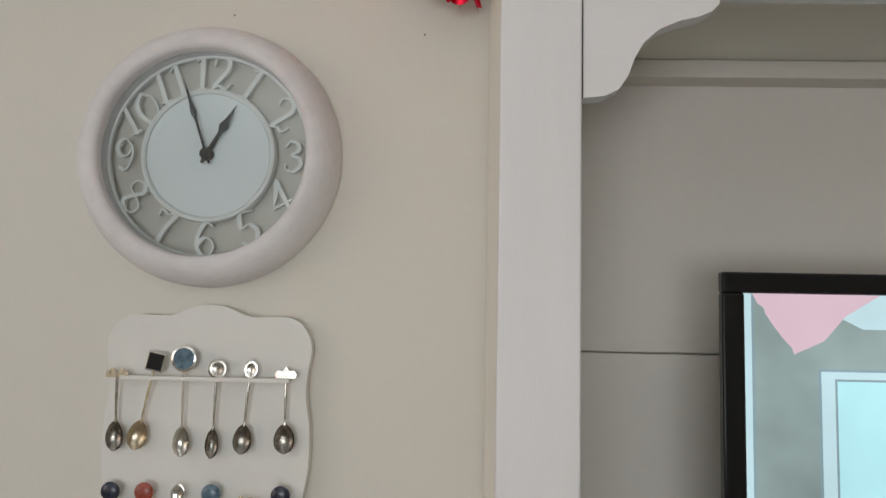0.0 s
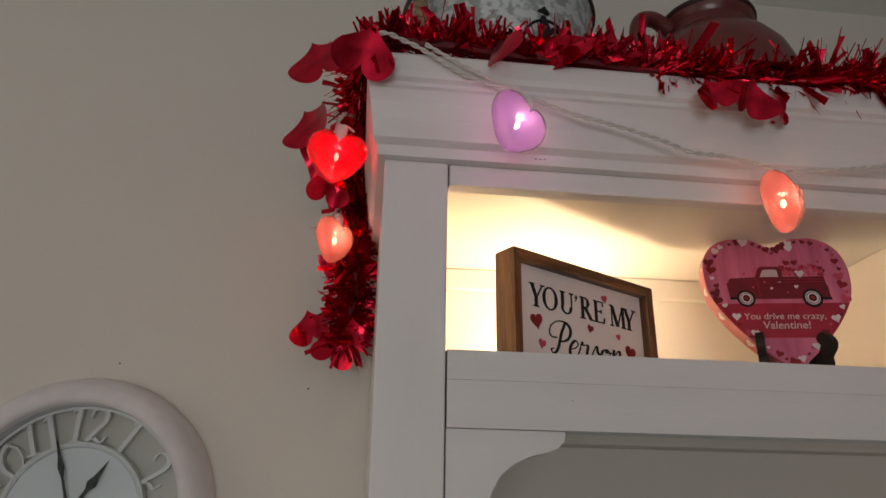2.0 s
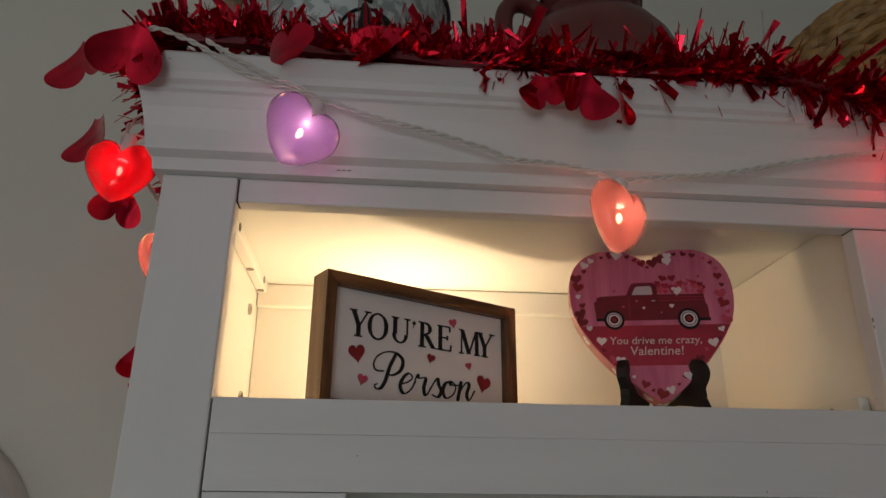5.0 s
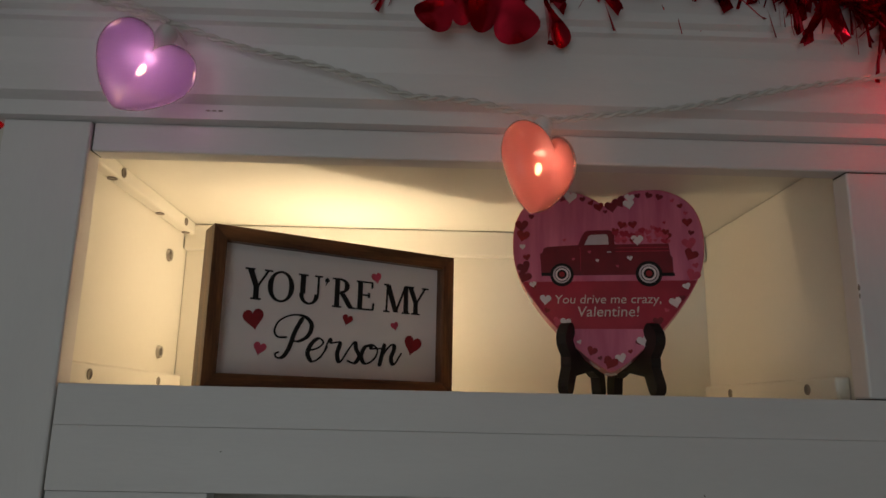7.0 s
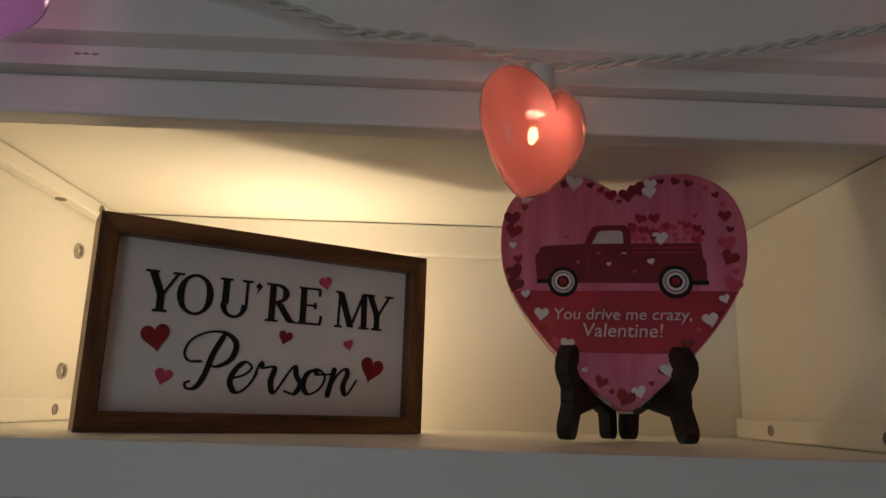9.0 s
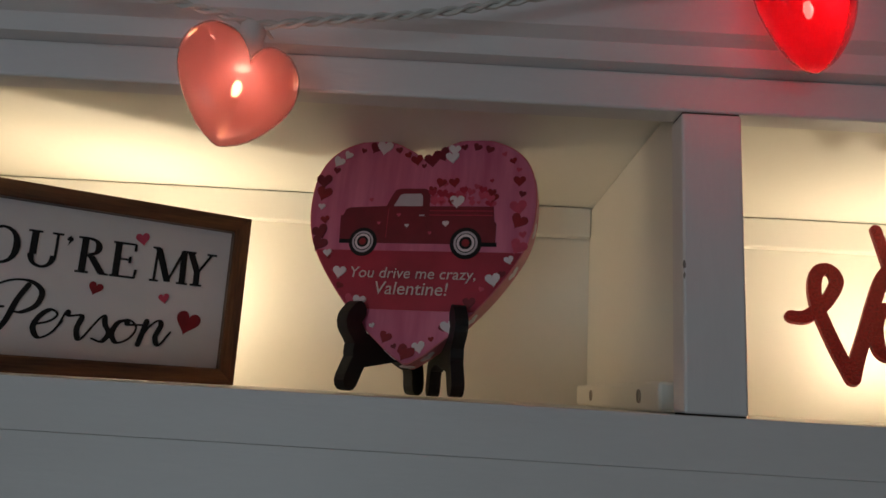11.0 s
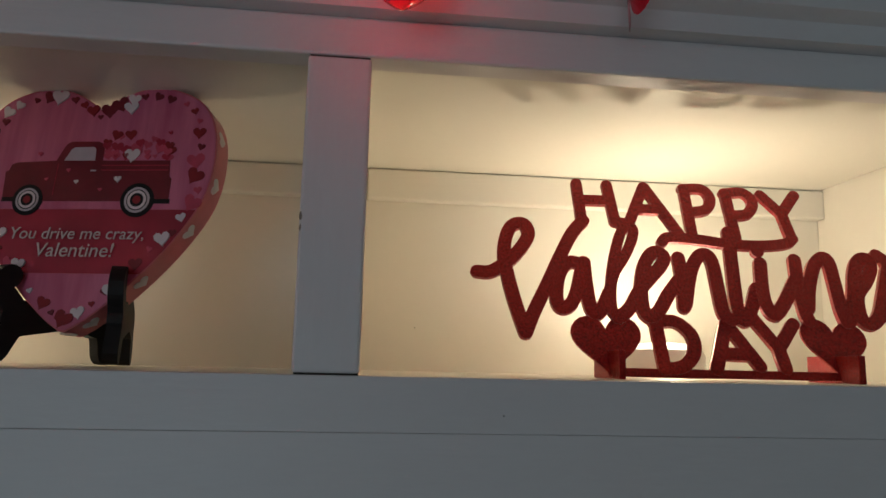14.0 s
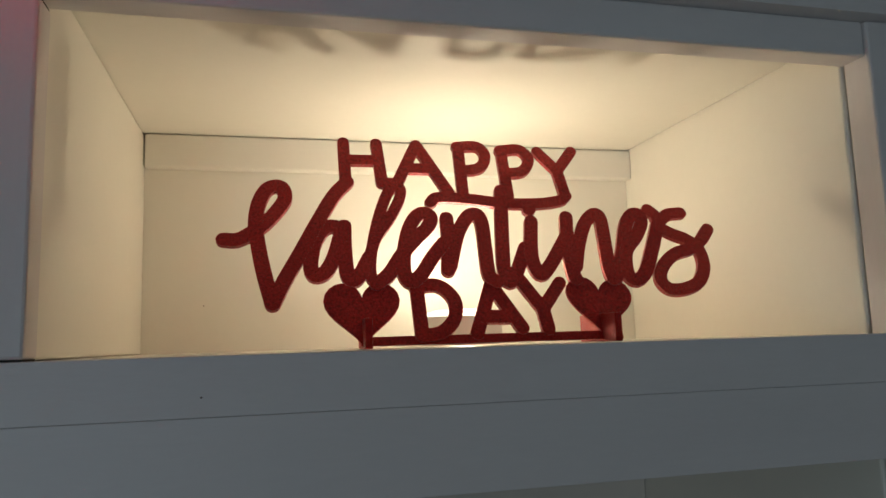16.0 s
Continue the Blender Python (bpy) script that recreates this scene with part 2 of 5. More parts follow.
def tube(bm, line, radius, seg=8, closed=False):
    """A round bar along a line; radius is one number or one for each point."""
    line = [Vector(q) for q in line]
    n = len(line)
    up, rings = Vector((0.13, 0.31, 0.94)), []
    for i, q in enumerate(line):
        d = (line[min(i + 1, n - 1)] - line[max(i - 1, 0)]).normalized()
        if closed:
            d = (line[(i + 1) % n] - line[i - 1]).normalized()
        side = d.cross(up)
        if side.length < 1e-4:
            side = d.orthogonal()
        side.normalize()
        up = side.cross(d).normalized()
        r = radius[i] if isinstance(radius, (list, tuple)) else radius
        rings.append([bm.verts.new(q + r * (math.cos(2 * math.pi * k / seg) * side + math.sin(2 * math.pi * k / seg) * up)) for k in range(seg)])
    pairs = list(zip(rings, rings[1:])) + ([(rings[-1], rings[0])] if closed else [])
    for a, b in pairs:
        for k in range(seg):
            bm.faces.new((a[k], a[(k + 1) % seg], b[(k + 1) % seg], b[k]))
    if not closed:
        bm.faces.new(rings[0])
        bm.faces.new(rings[-1])
    return bm


def twisted(bm, line, strand, gap, turns_per_m, seg=6):
    """Two strands laid round each other along a line."""
    line = [Vector(q) for q in line]
    far, lengths = 0.0, [0.0]
    for a, b in zip(line, line[1:]):
        far += (b - a).length
        lengths.append(far)
    for phase in (0.0, math.pi):
        out, up = [], Vector((0.1, 0.2, 0.97))
        for i, q in enumerate(line):
            d = (line[min(i + 1, len(line) - 1)] - line[max(i - 1, 0)]).normalized()
            side = d.cross(up).normalized()
            up = side.cross(d).normalized()
            a = phase + 2 * math.pi * turns_per_m * lengths[i]
            out.append(q + gap * (math.cos(a) * side + math.sin(a) * up))
        tube(bm, out, strand, seg)
    return bm


def plate(bm, outline, y0, y1):
    """A flat piece cut along an outline in x and z, from y0 (front) to y1."""
    front = [bm.verts.new((x, y0, z)) for x, z in outline]
    back = [bm.verts.new((x, y1, z)) for x, z in outline]
    bm.faces.new(front)
    bm.faces.new(back[::-1])
    for i in range(len(outline)):
        j = (i + 1) % len(outline)
        bm.faces.new((front[i], front[j], back[j], back[i]))
    return bm


def pen(bm, points, width, y0, y1, nib=0.0, smooth=True, steps=6):
    """A pen stroke with round ends. nib > 0 thins the strokes that do not run downwards."""
    line = spline([(x, 0, z) for x, z in points], steps) if smooth and len(points) > 2 else [Vector((x, 0, z)) for x, z in points]
    n, left, right, halves = len(line), [], [], []
    for i in range(n):
        d = (line[min(i + 1, n - 1)] - line[max(i - 1, 0)]).normalized()
        h = width / 2 * (1 - nib + nib * max(0.0, -d.z) ** 0.8)
        side = Vector((-d.z, 0, d.x))
        left.append(line[i] + h * side)
        right.append(line[i] - h * side)
        halves.append((h, d, side))
    def arc(i, back):
        h, d, s = halves[i]
        k = -1 if back else 1
        return [line[i] + h * (math.cos(a) * s * k + math.sin(a) * d * k) for a in (math.pi * j / 6 for j in range(1, 6))]
    layers = []
    for y, rise in ((y0, -2.5e-6), (y1, 2.5e-6)):
        a = [bm.verts.new((p.x, y + rise * i, p.z)) for i, p in enumerate(left)]
        b = [bm.verts.new((p.x, y + rise * i, p.z)) for i, p in enumerate(right)]
        e = [bm.verts.new((p.x, y + rise * n, p.z)) for p in arc(n - 1, False)]
        s = [bm.verts.new((p.x, y, p.z)) for p in arc(0, True)]
        for i in range(n - 1):
            bm.faces.new((a[i], a[i + 1], b[i + 1], b[i]))
        bm.faces.new((a[-1], *e, b[-1]))
        bm.faces.new((b[0], *s, a[0]))
        layers.append(a + e + b[::-1] + s)
    f, g = layers
    for i in range(len(f)):
        j = (i + 1) % len(f)
        bm.faces.new((f[i], f[j], g[j], g[i]))
    return bm


def heart(width, height, n=40, cx=0.0, cz=0.0, turn=0.0):
    """A heart's outline about its middle."""
    out = []
    for i in range(n):
        t = 2 * math.pi * i / n
        x = 16 * math.sin(t) ** 3 / 32
        z = (13 * math.cos(t) - 5 * math.cos(2 * t) - 2 * math.cos(3 * t) - math.cos(4 * t) + 2.5) / 29
        x, z = x * width, z * height
        out.append((cx + x * math.cos(turn) - z * math.sin(turn), cz + x * math.sin(turn) + z * math.cos(turn)))
    return out


def written(name, text, size, material, parent, m, extrude=0.0002, weight=0.0, align="CENTER", shear=0.0):
    """Words in the built-in font as one flat mesh, standing in x and z."""
    data = bpy.data.curves.new(name, "FONT")
    data.body, data.size, data.extrude, data.offset, data.align_x, data.shear = text, size, extrude, weight, align, shear
    data.resolution_u = 4
    ob = bpy.data.objects.new(name, data)
    scene.collection.objects.link(ob)
    me = bpy.data.meshes.new_from_object(ob.evaluated_get(bpy.context.evaluated_depsgraph_get()))
    bpy.data.objects.remove(ob)
    me.materials.clear()
    me.materials.append(material)
    out = new(name, me)
    out.parent = parent
    out.matrix_basis = m @ pose(0, 0, 0, 90, 0, 0)
    return out

# ---- the room ----
WALL_Y, CEILING_Z = 0.31, 2.45
def structure(name, bm, material, label):
    return tagged(mesh(name, bm, material), label, name.split("_")[0], kind="structure")


structure("wall_north", boxed(-2.3, 3.3, WALL_Y, WALL_Y + 0.12, 0, 2.6, bevel=0), M_WALL, "warm off-white painted wall behind the cabinet")
structure("wall_east", boxed(3.18, 3.3, -3.2, WALL_Y - 0.002, 0, 2.6, bevel=0), M_WALL, "plain off-white painted side wall")
structure("floor", boxed(-2.3, 3.3, -3.3, WALL_Y, -0.1, 0, bevel=0), M_FLOOR, "brown wooden floor of the room")
structure("ceiling", boxed(-2.18, 3.18, -3.18, WALL_Y + 0.0005, CEILING_Z, CEILING_Z + 0.1, bevel=0), M_CEIL, "flat white painted room ceiling")


def wall_with_opening(name, along_x, at, a, b, o0, o1, label):
    bm = bmesh.new()
    for u0, u1, z0, z1 in ((a, o0, 0, 2.6), (o1, b, 0, 2.6), (o0, o1, 0, 0.55), (o0, o1, 2.15, 2.6)):
        if along_x:
            box(bm, u0, u1, at - 0.12, at, z0, z1, 0)
        else:
            box(bm, at - 0.12, at, u0, u1, z0, z1, 0)
    return structure(name, bm, M_WALL, label)


# both openings are assumed, out of view, placed to suit the window lamps
wall_with_opening("wall_west", False, -2.18, -3.2, WALL_Y - 0.002, -1.9, -0.5, "plain off-white wall with an assumed window opening")
wall_with_opening("wall_south", True, -3.18, -2.18, 3.18, -1.2, 0.2, "plain off-white wall with an assumed window opening")

# ---- the display cabinet ----
X0, X1 = -0.063, 1.082          # outer sides
SHELF, RAIL, JOINT, TOP = 1.74, 1.904, 1.926, 2.022
cab = thing("display_cabinet", pose(0, 0, 0), "white-stained wooden cabinet with two lit display niches", "cabinet")
part("stile", boxed(X0, -0.0008, 0, 0.02, 0, JOINT), M_WHITE_UP, cab)
part("stile", boxed(1.0275, X1, 0, 0.02, 0, JOINT), M_WHITE_UP, cab)
part("side_panel", boxed(X0 + 0.001, -0.0265, 0.0205, 0.308, 0, JOINT), M_INSIDE, cab)
part("side_panel", boxed(1.0262, X1 - 0.001, 0.0216, 0.308, 0, JOINT), M_INSIDE, cab)
part("top_rail", boxed(0.0008, 1.0268, 0.002, 0.02, RAIL, JOINT), M_WHITE, cab)
part("shelf", boxed(-0.0258, 1.0258, 0.0205, 0.297, 1.714, SHELF), M_INSIDE, cab, "cream painted niche shelf")
part("shelf_edge", boxed(0.0008, 1.0268, 0.0, 0.02, 1.7133, SHELF, bevel=0.0004), M_WHITE, cab)
part("apron", boxed(0.0008, 1.0268, 0.0, 0.02, 1.672, 1.7132, bevel=0.0004), M_WHITE, cab)
part("niche_ceiling", boxed(-0.0258, 1.0258, 0.0205, 0.3, 1.924, 1.94), M_INSIDE, cab)
part("back_board", boxed(-0.0258, 1.0258, 0.2985, 0.308, 1.70, 1.923, bevel=0), M_INSIDE, cab)
part("back_rail", boxed(-0.0258, 0.5552, 0.286, 0.298, 1.895, 1.9232), M_INSIDE, cab)
part("back_rail", boxed(0.5805, 1.0258, 0.286, 0.298, 1.895, 1.9232), M_INSIDE, cab)
part("divider", boxed(0.5560, 0.5793, 0.0205, 0.298, SHELF + 0.0005, 1.9235), M_INSIDE, cab)
part("divider_stile", boxed(0.548, 0.5808, 0.001, 0.02, SHELF + 0.001, RAIL - 0.0012), M_WHITE_UP, cab)
part("lower_back_board", boxed(-0.0258, 1.0258, 0.2985, 0.308, 0.752, 1.379, bevel=0.0012), M_PANEL, cab)
part("lower_back_board", boxed(-0.0258, 1.0258, 0.2985, 0.308, 1.3805, 1.699, bevel=0.0012), M_PANEL, cab)
part("backing_strip", boxed(-0.0258, 1.0258, 0.264, 0.298, 1.693, 1.7135), M_PANEL, cab)
part("lower_body", boxed(-0.0258, 1.018, 0.002, 0.297, 0.0, 0.75), M_WHITE, cab)


def corner_bracket(sign, x):
    """A scrolled corner bracket under the apron."""
    side = [(0.0, 1.6715), (0.104, 1.6715), (0.104, 1.664)]
    side += [(u, w) for u, w in ((0.098, 1.658), (0.088, 1.6535), (0.074, 1.6505), (0.058, 1.6435), (0.046, 1.633), (0.039, 1.620), (0.034, 1.606), (0.027, 1.596), (0.016, 1.5905), (0.0, 1.589))]
    return plate(bmesh.new(), [(x + sign * u, w) for u, w in side], 0.0025, 0.0195)


part("bracket", corner_bracket(1, 0.0006), M_WHITE, cab)


def cornice():
    """The moulding round the cabinet's top: how far it stands out to the front and to the sides, and its height."""
    steps = [(-0.012, -0.01, 1.9258), (0.008, 0.007, 1.9265), (0.0095, 0.0085, 1.937), (0.014, 0.011, 1.9395), (0.017, 0.0125, 1.9415), (0.018, 0.013, 1.946), (0.021, 0.0145, 1.960),
             (0.027, 0.017, 1.976), (0.033, 0.019, 1.986), (0.036, 0.0195, 1.988), (0.0365, 0.020, 1.992), (0.0405, 0.021, 1.995), (0.042, 0.0215, 2.001), (0.042, 0.0215, 2.019), (0.040, 0.020, TOP), (-0.1, -0.02, TOP)]
    bm = bmesh.new()
    rows = []
    for f, s, z in steps:
        rows.append([bm.verts.new(p) for p in ((X0 - s, 0.308, z), (X0 - s, -f, z), (X1 + s, -f, z), (X1 + s, 0.308, z))])
    for a, b in zip(rows, rows[1:]):
        for i in range(3):
            bm.faces.new((a[i], a[i + 1], b[i + 1], b[i]))
    return bm


part("cornice", cornice(), M_WHITE, cab)
part("top_board", boxed(X0 - 0.01, X1 + 0.01, 0.0, 0.308, 1.945, TOP - 0.0015), M_WHITE, cab)


def fitting(parent, x, y, z, face):
    """A cam-lock fitting sunk in a side board; face is +1 or -1 along x."""
    bm = bmesh.new()
    rings = lathe(bm, [(0.0002, -0.0012), (0.0036, -0.0012), (0.0040, 0.0026), (0.0058, 0.0030), (0.0066, 0.0012), (0.0066, -0.001)], 20)
    return part("cam_fitting", bm, M_STEEL, parent, "small round zinc cam fitting", True, Matrix.Translation((x, y, z)) @ pose(0, 0, 0, 0, 90 * face, 0))


for y, z in ((0.052, 1.878), (0.052, 1.778), (0.246, 1.879), (0.246, 1.779)):
    fitting(cab, -0.0264, y, z, 1)


def screw_hole(parent, m):
    bm = bmesh.new()
    capped(bm, lathe(bm, [(0.0042, 0.0), (0.0042, 0.0008), (0.0030, 0.0009), (0.0026, 0.0002)], 16))
    return part("screw_hole", bm, M_SCUFF, parent, "dark plugged screw hole", False, m)


for face, xs in ((1, (-0.0262, -0.0140)), (-1, (0.5448, 0.5557))):   # battens along the foot of the niche's sides
    strip = part("batten", boxed(*xs, 0.035, 0.285, SHELF + 0.0003, 1.7575, bevel=0.002), M_INSIDE, cab)
    for y in (0.075, 0.22):
        screw_hole(strip, pose(xs[1] if face > 0 else xs[0], y, SHELF + 0.0089, 0, 90 * face, 0))
strip = part("batten", boxed(-0.0262, -0.0140, 0.035, 0.285, 1.9105, 1.9236, bevel=0.002), M_INSIDE, cab)
for y in (0.091, 0.252):
    screw_hole(strip, pose(-0.0138, y, 1.9170, 0, 90, 0))
for y in (0.085, 0.195, 0.272):
    screw_hole(strip, pose(-0.0200, y, 1.9103, 180, 0, 0))


def scuff(parent, x, z, w, h, y=-0.00035):
    bm = bmesh.new()
    pts = [(x + w / 2 * math.cos(a) * random.uniform(0.5, 1.1), z + h / 2 * math.sin(a) * random.uniform(0.5, 1.1)) for a in (2 * math.pi * i / 9 for i in range(9))]
    plate(bm, pts, y, y + 0.0006)
    return part("scuff", bm, M_SCUFF, parent, "small chip in the white paint")


scuff(cab, 0.5486, 1.818, 0.0016, 0.006, 0.0008)
scuff(cab, 0.5486, 1.812, 0.0012, 0.004, 0.0008)
for x, z in ((0.112, 1.698), (0.652, 1.722), (0.43, 1.676)):
    scuff(cab, x, z, 0.0013, 0.0013)
scuff(cab, 0.628, 1.779, 0.0016, 0.0012, 0.2981)
for x in (0.085, 0.089, 0.094):
    scuff(cab, x, 1.9325, 0.004, 0.0014, -0.0096)

for dims in ((-0.0007, 0.0007, 0.0045, 0.0195, RAIL + 0.001, JOINT - 0.0005), (-0.0007, 0.0007, 0.0045, 0.0195, 1.590, SHELF - 0.0006),
             (0.5490, 0.5800, 0.0030, 0.0195, RAIL - 0.0011, RAIL - 0.0001), (0.5490, 0.5800, 0.0030, 0.0195, SHELF + 0.0001, SHELF + 0.0009)):
    part("joint_gap", boxed(*dims, bevel=0), M_GAP, cab, "dark open joint between boards")

# ---- lamps on the niche shelf ----
def puck_light(x, y):
    t = thing("puck_light", pose(x, y, SHELF + 0.0002), "round white battery lamp glowing on the niche shelf", "lamp", "lamps in the niches")
    bm = bmesh.new()
    capped(bm, lathe(bm, [(0.0335, 0.0), (0.0345, 0.002), (0.0345, 0.018), (0.0325, 0.022), (0.030, 0.0225)], 40))
    part("housing", bm, M_PUCK, t, "", True)
    bm = bmesh.new()
    capped(bm, lathe(bm, [(0.0298, 0.0228), (0.028, 0.0255), (0.020, 0.0275), (0.008, 0.0285)], 40))
    part("lens", bm, M_LENS, t, "glowing warm white lens", True)
    lamp("puck_glow", "POINT", pose(x, y - 0.014, SHELF + 0.044), PUCK_W, (1.0, 0.75, 0.45), radius=0.013)
    lamp("puck_beam", "AREA", pose(x, y - 0.014, SHELF + 0.0300, 180), PUCK_W * 0.85, (1.0, 0.76, 0.48), size=0.022, size_y=0.022)
    return t


PUCK_W = 0.92
puck_light(0.163, 0.240)
puck_light(0.831, 0.228)

# ---- the framed sign ----
sign = thing("framed_sign", pose(0.0759, 0.0604, SHELF + 0.0003, 0, 0, 29.9), "brown wooden framed sign with black lettering and hearts", "sign")
FW, FH, FD, FB = 0.2225, 0.1273, 0.0295, 0.0115


def frame_bar(length):
    """A bar with mitred ends along x, its outer edge at z = 0."""
    bm = bmesh.new()
    prof = [(0.0, 0.0), (0.0, FD), (FB, FD), (FB, 0.0022), (FB - 0.0012, 0.0008), (0.0012, 0.0)]
    a = [bm.verts.new((h, y, h)) for h, y in prof]
    b = [bm.verts.new((length - h, y, h)) for h, y in prof]
    bm.faces.new(a)
    bm.faces.new(b[::-1])
    for i in range(len(prof)):
        j = (i + 1) % len(prof)
        bm.faces.new((a[i], a[j], b[j], b[i]))
    return bm


part("frame_bar", frame_bar(FW), M_FRAME, sign)
part("frame_bar", frame_bar(FW), M_FRAME, sign, m=pose(FW, 0, FH, 0, 180, 0))
part("frame_bar", frame_bar(FH), M_FRAME, sign, m=pose(0, 0, FH, 0, 90, 0))
part("frame_bar", frame_bar(FH), M_FRAME, sign, m=pose(FW, 0, 0, 0, -90, 0))
part("sign_board", boxed(FB - 0.002, FW - FB + 0.002, 0.011, 0.016, FB - 0.002, FH - FB + 0.002, bevel=0), M_SIGNFACE, sign)


def serif(bm, letter, x, z, w, h, y):
    """A roman capital with serifs; thick = heavy strokes, thin = light ones."""
    K, T, S = 0.0044, 0.0017, 0.0014
    def bar(x0, z0, x1, z1, k, d=0.0):
        dx = Vector((x1 - x0, z1 - z0)).normalized()
        hx = k / 2 / max(abs(dx.y), 0.3) if abs(dx.y) > abs(dx.x) * 0.4 else 0
        hz = 0 if hx else k / 2
        plate(bm, [(x0 - hx, z0 - hz), (x0 + hx, z0 - hz if hx else z0 - hz), (x1 + hx, z1 - hz), (x1 + hx, z1 + hz), (x1 - hx, z1 + hz), (x0 - hx, z0 + hz)] if hz else [(x0 - hx, z0), (x0 + hx, z0), (x1 + hx, z1), (x1 - hx, z1)], y - d, y + 0.0008)
    def foot(cx, cz, n=0.0085):
        bar(cx - n / 2, cz, cx + n / 2, cz, S, 0.00012)
    def bow(cx, cz, rx, rz, a0, a1, k, t):
        pts_o, pts_i = [], []
        for i in range(21):
            a = radians(a0 + (a1 - a0) * i / 20)
            d = t + (k - t) * abs(math.cos(a)) ** 1.3
            pts_o.append((cx + rx * math.cos(a), cz + rz * math.sin(a)))
            pts_i.append((cx + (rx - d) * math.cos(a), cz + (rz - min(d, T * 1.2)) * math.sin(a)))
        for i in range(20):
            plate(bm, [pts_o[i], pts_o[i + 1], pts_i[i + 1], pts_i[i]], y - 0.00006, y + 0.0008)
    b, t = z + S / 2, z + h - S / 2
    if letter == "Y":
        bar(x + 0.42 * w, b, x + 0.42 * w, z + 0.46 * h, K)
        bar(x + 0.42 * w, z + 0.42 * h, x + 0.16 * w, t, K, 0.0001)
        bar(x + 0.46 * w, z + 0.42 * h, x + 0.84 * w, t, T, 0.0002)
        foot(x + 0.42 * w, b), foot(x + 0.15 * w, t, 0.008), foot(x + 0.85 * w, t, 0.007)
    if letter == "O":
        bow(x + w / 2, z + h / 2, w / 2, h / 2 + 0.0004, 0, 360, K, T)
    if letter == "U":
        bar(x + 0.2 * w, z + 0.35 * h, x + 0.2 * w, t, K)
        bar(x + 0.82 * w, z + 0.35 * h, x + 0.82 * w, t, T, 0.0001)
        bow(x + 0.46 * w, z + 0.36 * h, 0.36 * w + 0.0008, 0.36 * h, 180, 360, K * 0.9, T)
        foot(x + 0.2 * w, t), foot(x + 0.82 * w, t, 0.007)
    if letter == "R":
        bar(x + 0.24 * w, b, x + 0.24 * w, t, K)
        bow(x + 0.38 * w, z + 0.745 * h, 0.40 * w, 0.255 * h, -90, 90, K, T)
        bar(x + 0.2 * w, t, x + 0.42 * w, t, S, 0.0001), bar(x + 0.2 * w, z + 0.5 * h, x + 0.42 * w, z + 0.5 * h, S, 0.0001)
        bar(x + 0.86 * w, b, x + 0.46 * w, z + 0.5 * h, K * 0.95, 0.00015)
        foot(x + 0.24 * w, b), foot(x + 0.92 * w, b, 0.006), foot(x + 0.14 * w, t, 0.005)
    if letter == "E":
        bar(x + 0.24 * w, b, x + 0.24 * w, t, K)
        for zz, e in ((b, 0.95), (t, 0.88), (z + 0.52 * h, 0.72)):
            bar(x + 0.04 * w, zz, x + e * w, zz, S, 0.0001) if zz != z + 0.52 * h else bar(x + 0.2 * w, zz, x + e * w, zz, S, 0.0001)
        bar(x + 0.92 * w, b, x + 0.95 * w, b + 0.006, T, 0.0002), bar(x + 0.86 * w, t - 0.005, x + 0.86 * w, t, T, 0.0002), bar(x + 0.7 * w, z + 0.43 * h, x + 0.7 * w, z + 0.61 * h, T, 0.0002)
    if letter == "M":
        bar(x + 0.12 * w, b, x + 0.14 * w, t, T), bar(x + 0.88 * w, b, x + 0.86 * w, t, K, 0.0001)
        bar(x + 0.48 * w, b, x + 0.16 * w, t, K, 0.0002), bar(x + 0.48 * w, b, x + 0.84 * w, t, T, 0.0003)
        foot(x + 0.12 * w, b, 0.006), foot(x + 0.88 * w, b, 0.008), foot(x + 0.1 * w, t, 0.005), foot(x + 0.91 * w, t, 0.005)
    if letter == "'":
        plate(bm, heart(0.0042, 0.0042, 16, x + w / 2, z + h - 0.0025, math.pi), y, y + 0.0008)
        plate(bm, [(x + w / 2 + 0.0018, z + h - 0.003), (x + w / 2 - 0.0014, z + h - 0.0085), (x + w / 2 - 0.0002, z + h - 0.0035)], y - 0.0001, y + 0.0008)
    return bm


for letter, x, w in (("Y", 0.0305, 0.0222), ("O", 0.0492, 0.0226), ("U", 0.0750, 0.0222), ("'", 0.0990, 0.004), ("R", 0.1056, 0.0210), ("E", 0.1280, 0.0185), ("M", 0.1555, 0.0260), ("Y", 0.1790, 0.0225)):
    part("letter", serif(bmesh.new(), letter, x, 0.0716, w, 0.0256, 0.0104), M_BLACKMATT, sign)

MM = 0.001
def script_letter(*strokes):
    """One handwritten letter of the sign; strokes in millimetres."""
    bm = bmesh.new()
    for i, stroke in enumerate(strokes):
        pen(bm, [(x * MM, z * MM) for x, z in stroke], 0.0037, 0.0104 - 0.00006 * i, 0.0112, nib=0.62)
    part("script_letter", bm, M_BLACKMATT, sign)


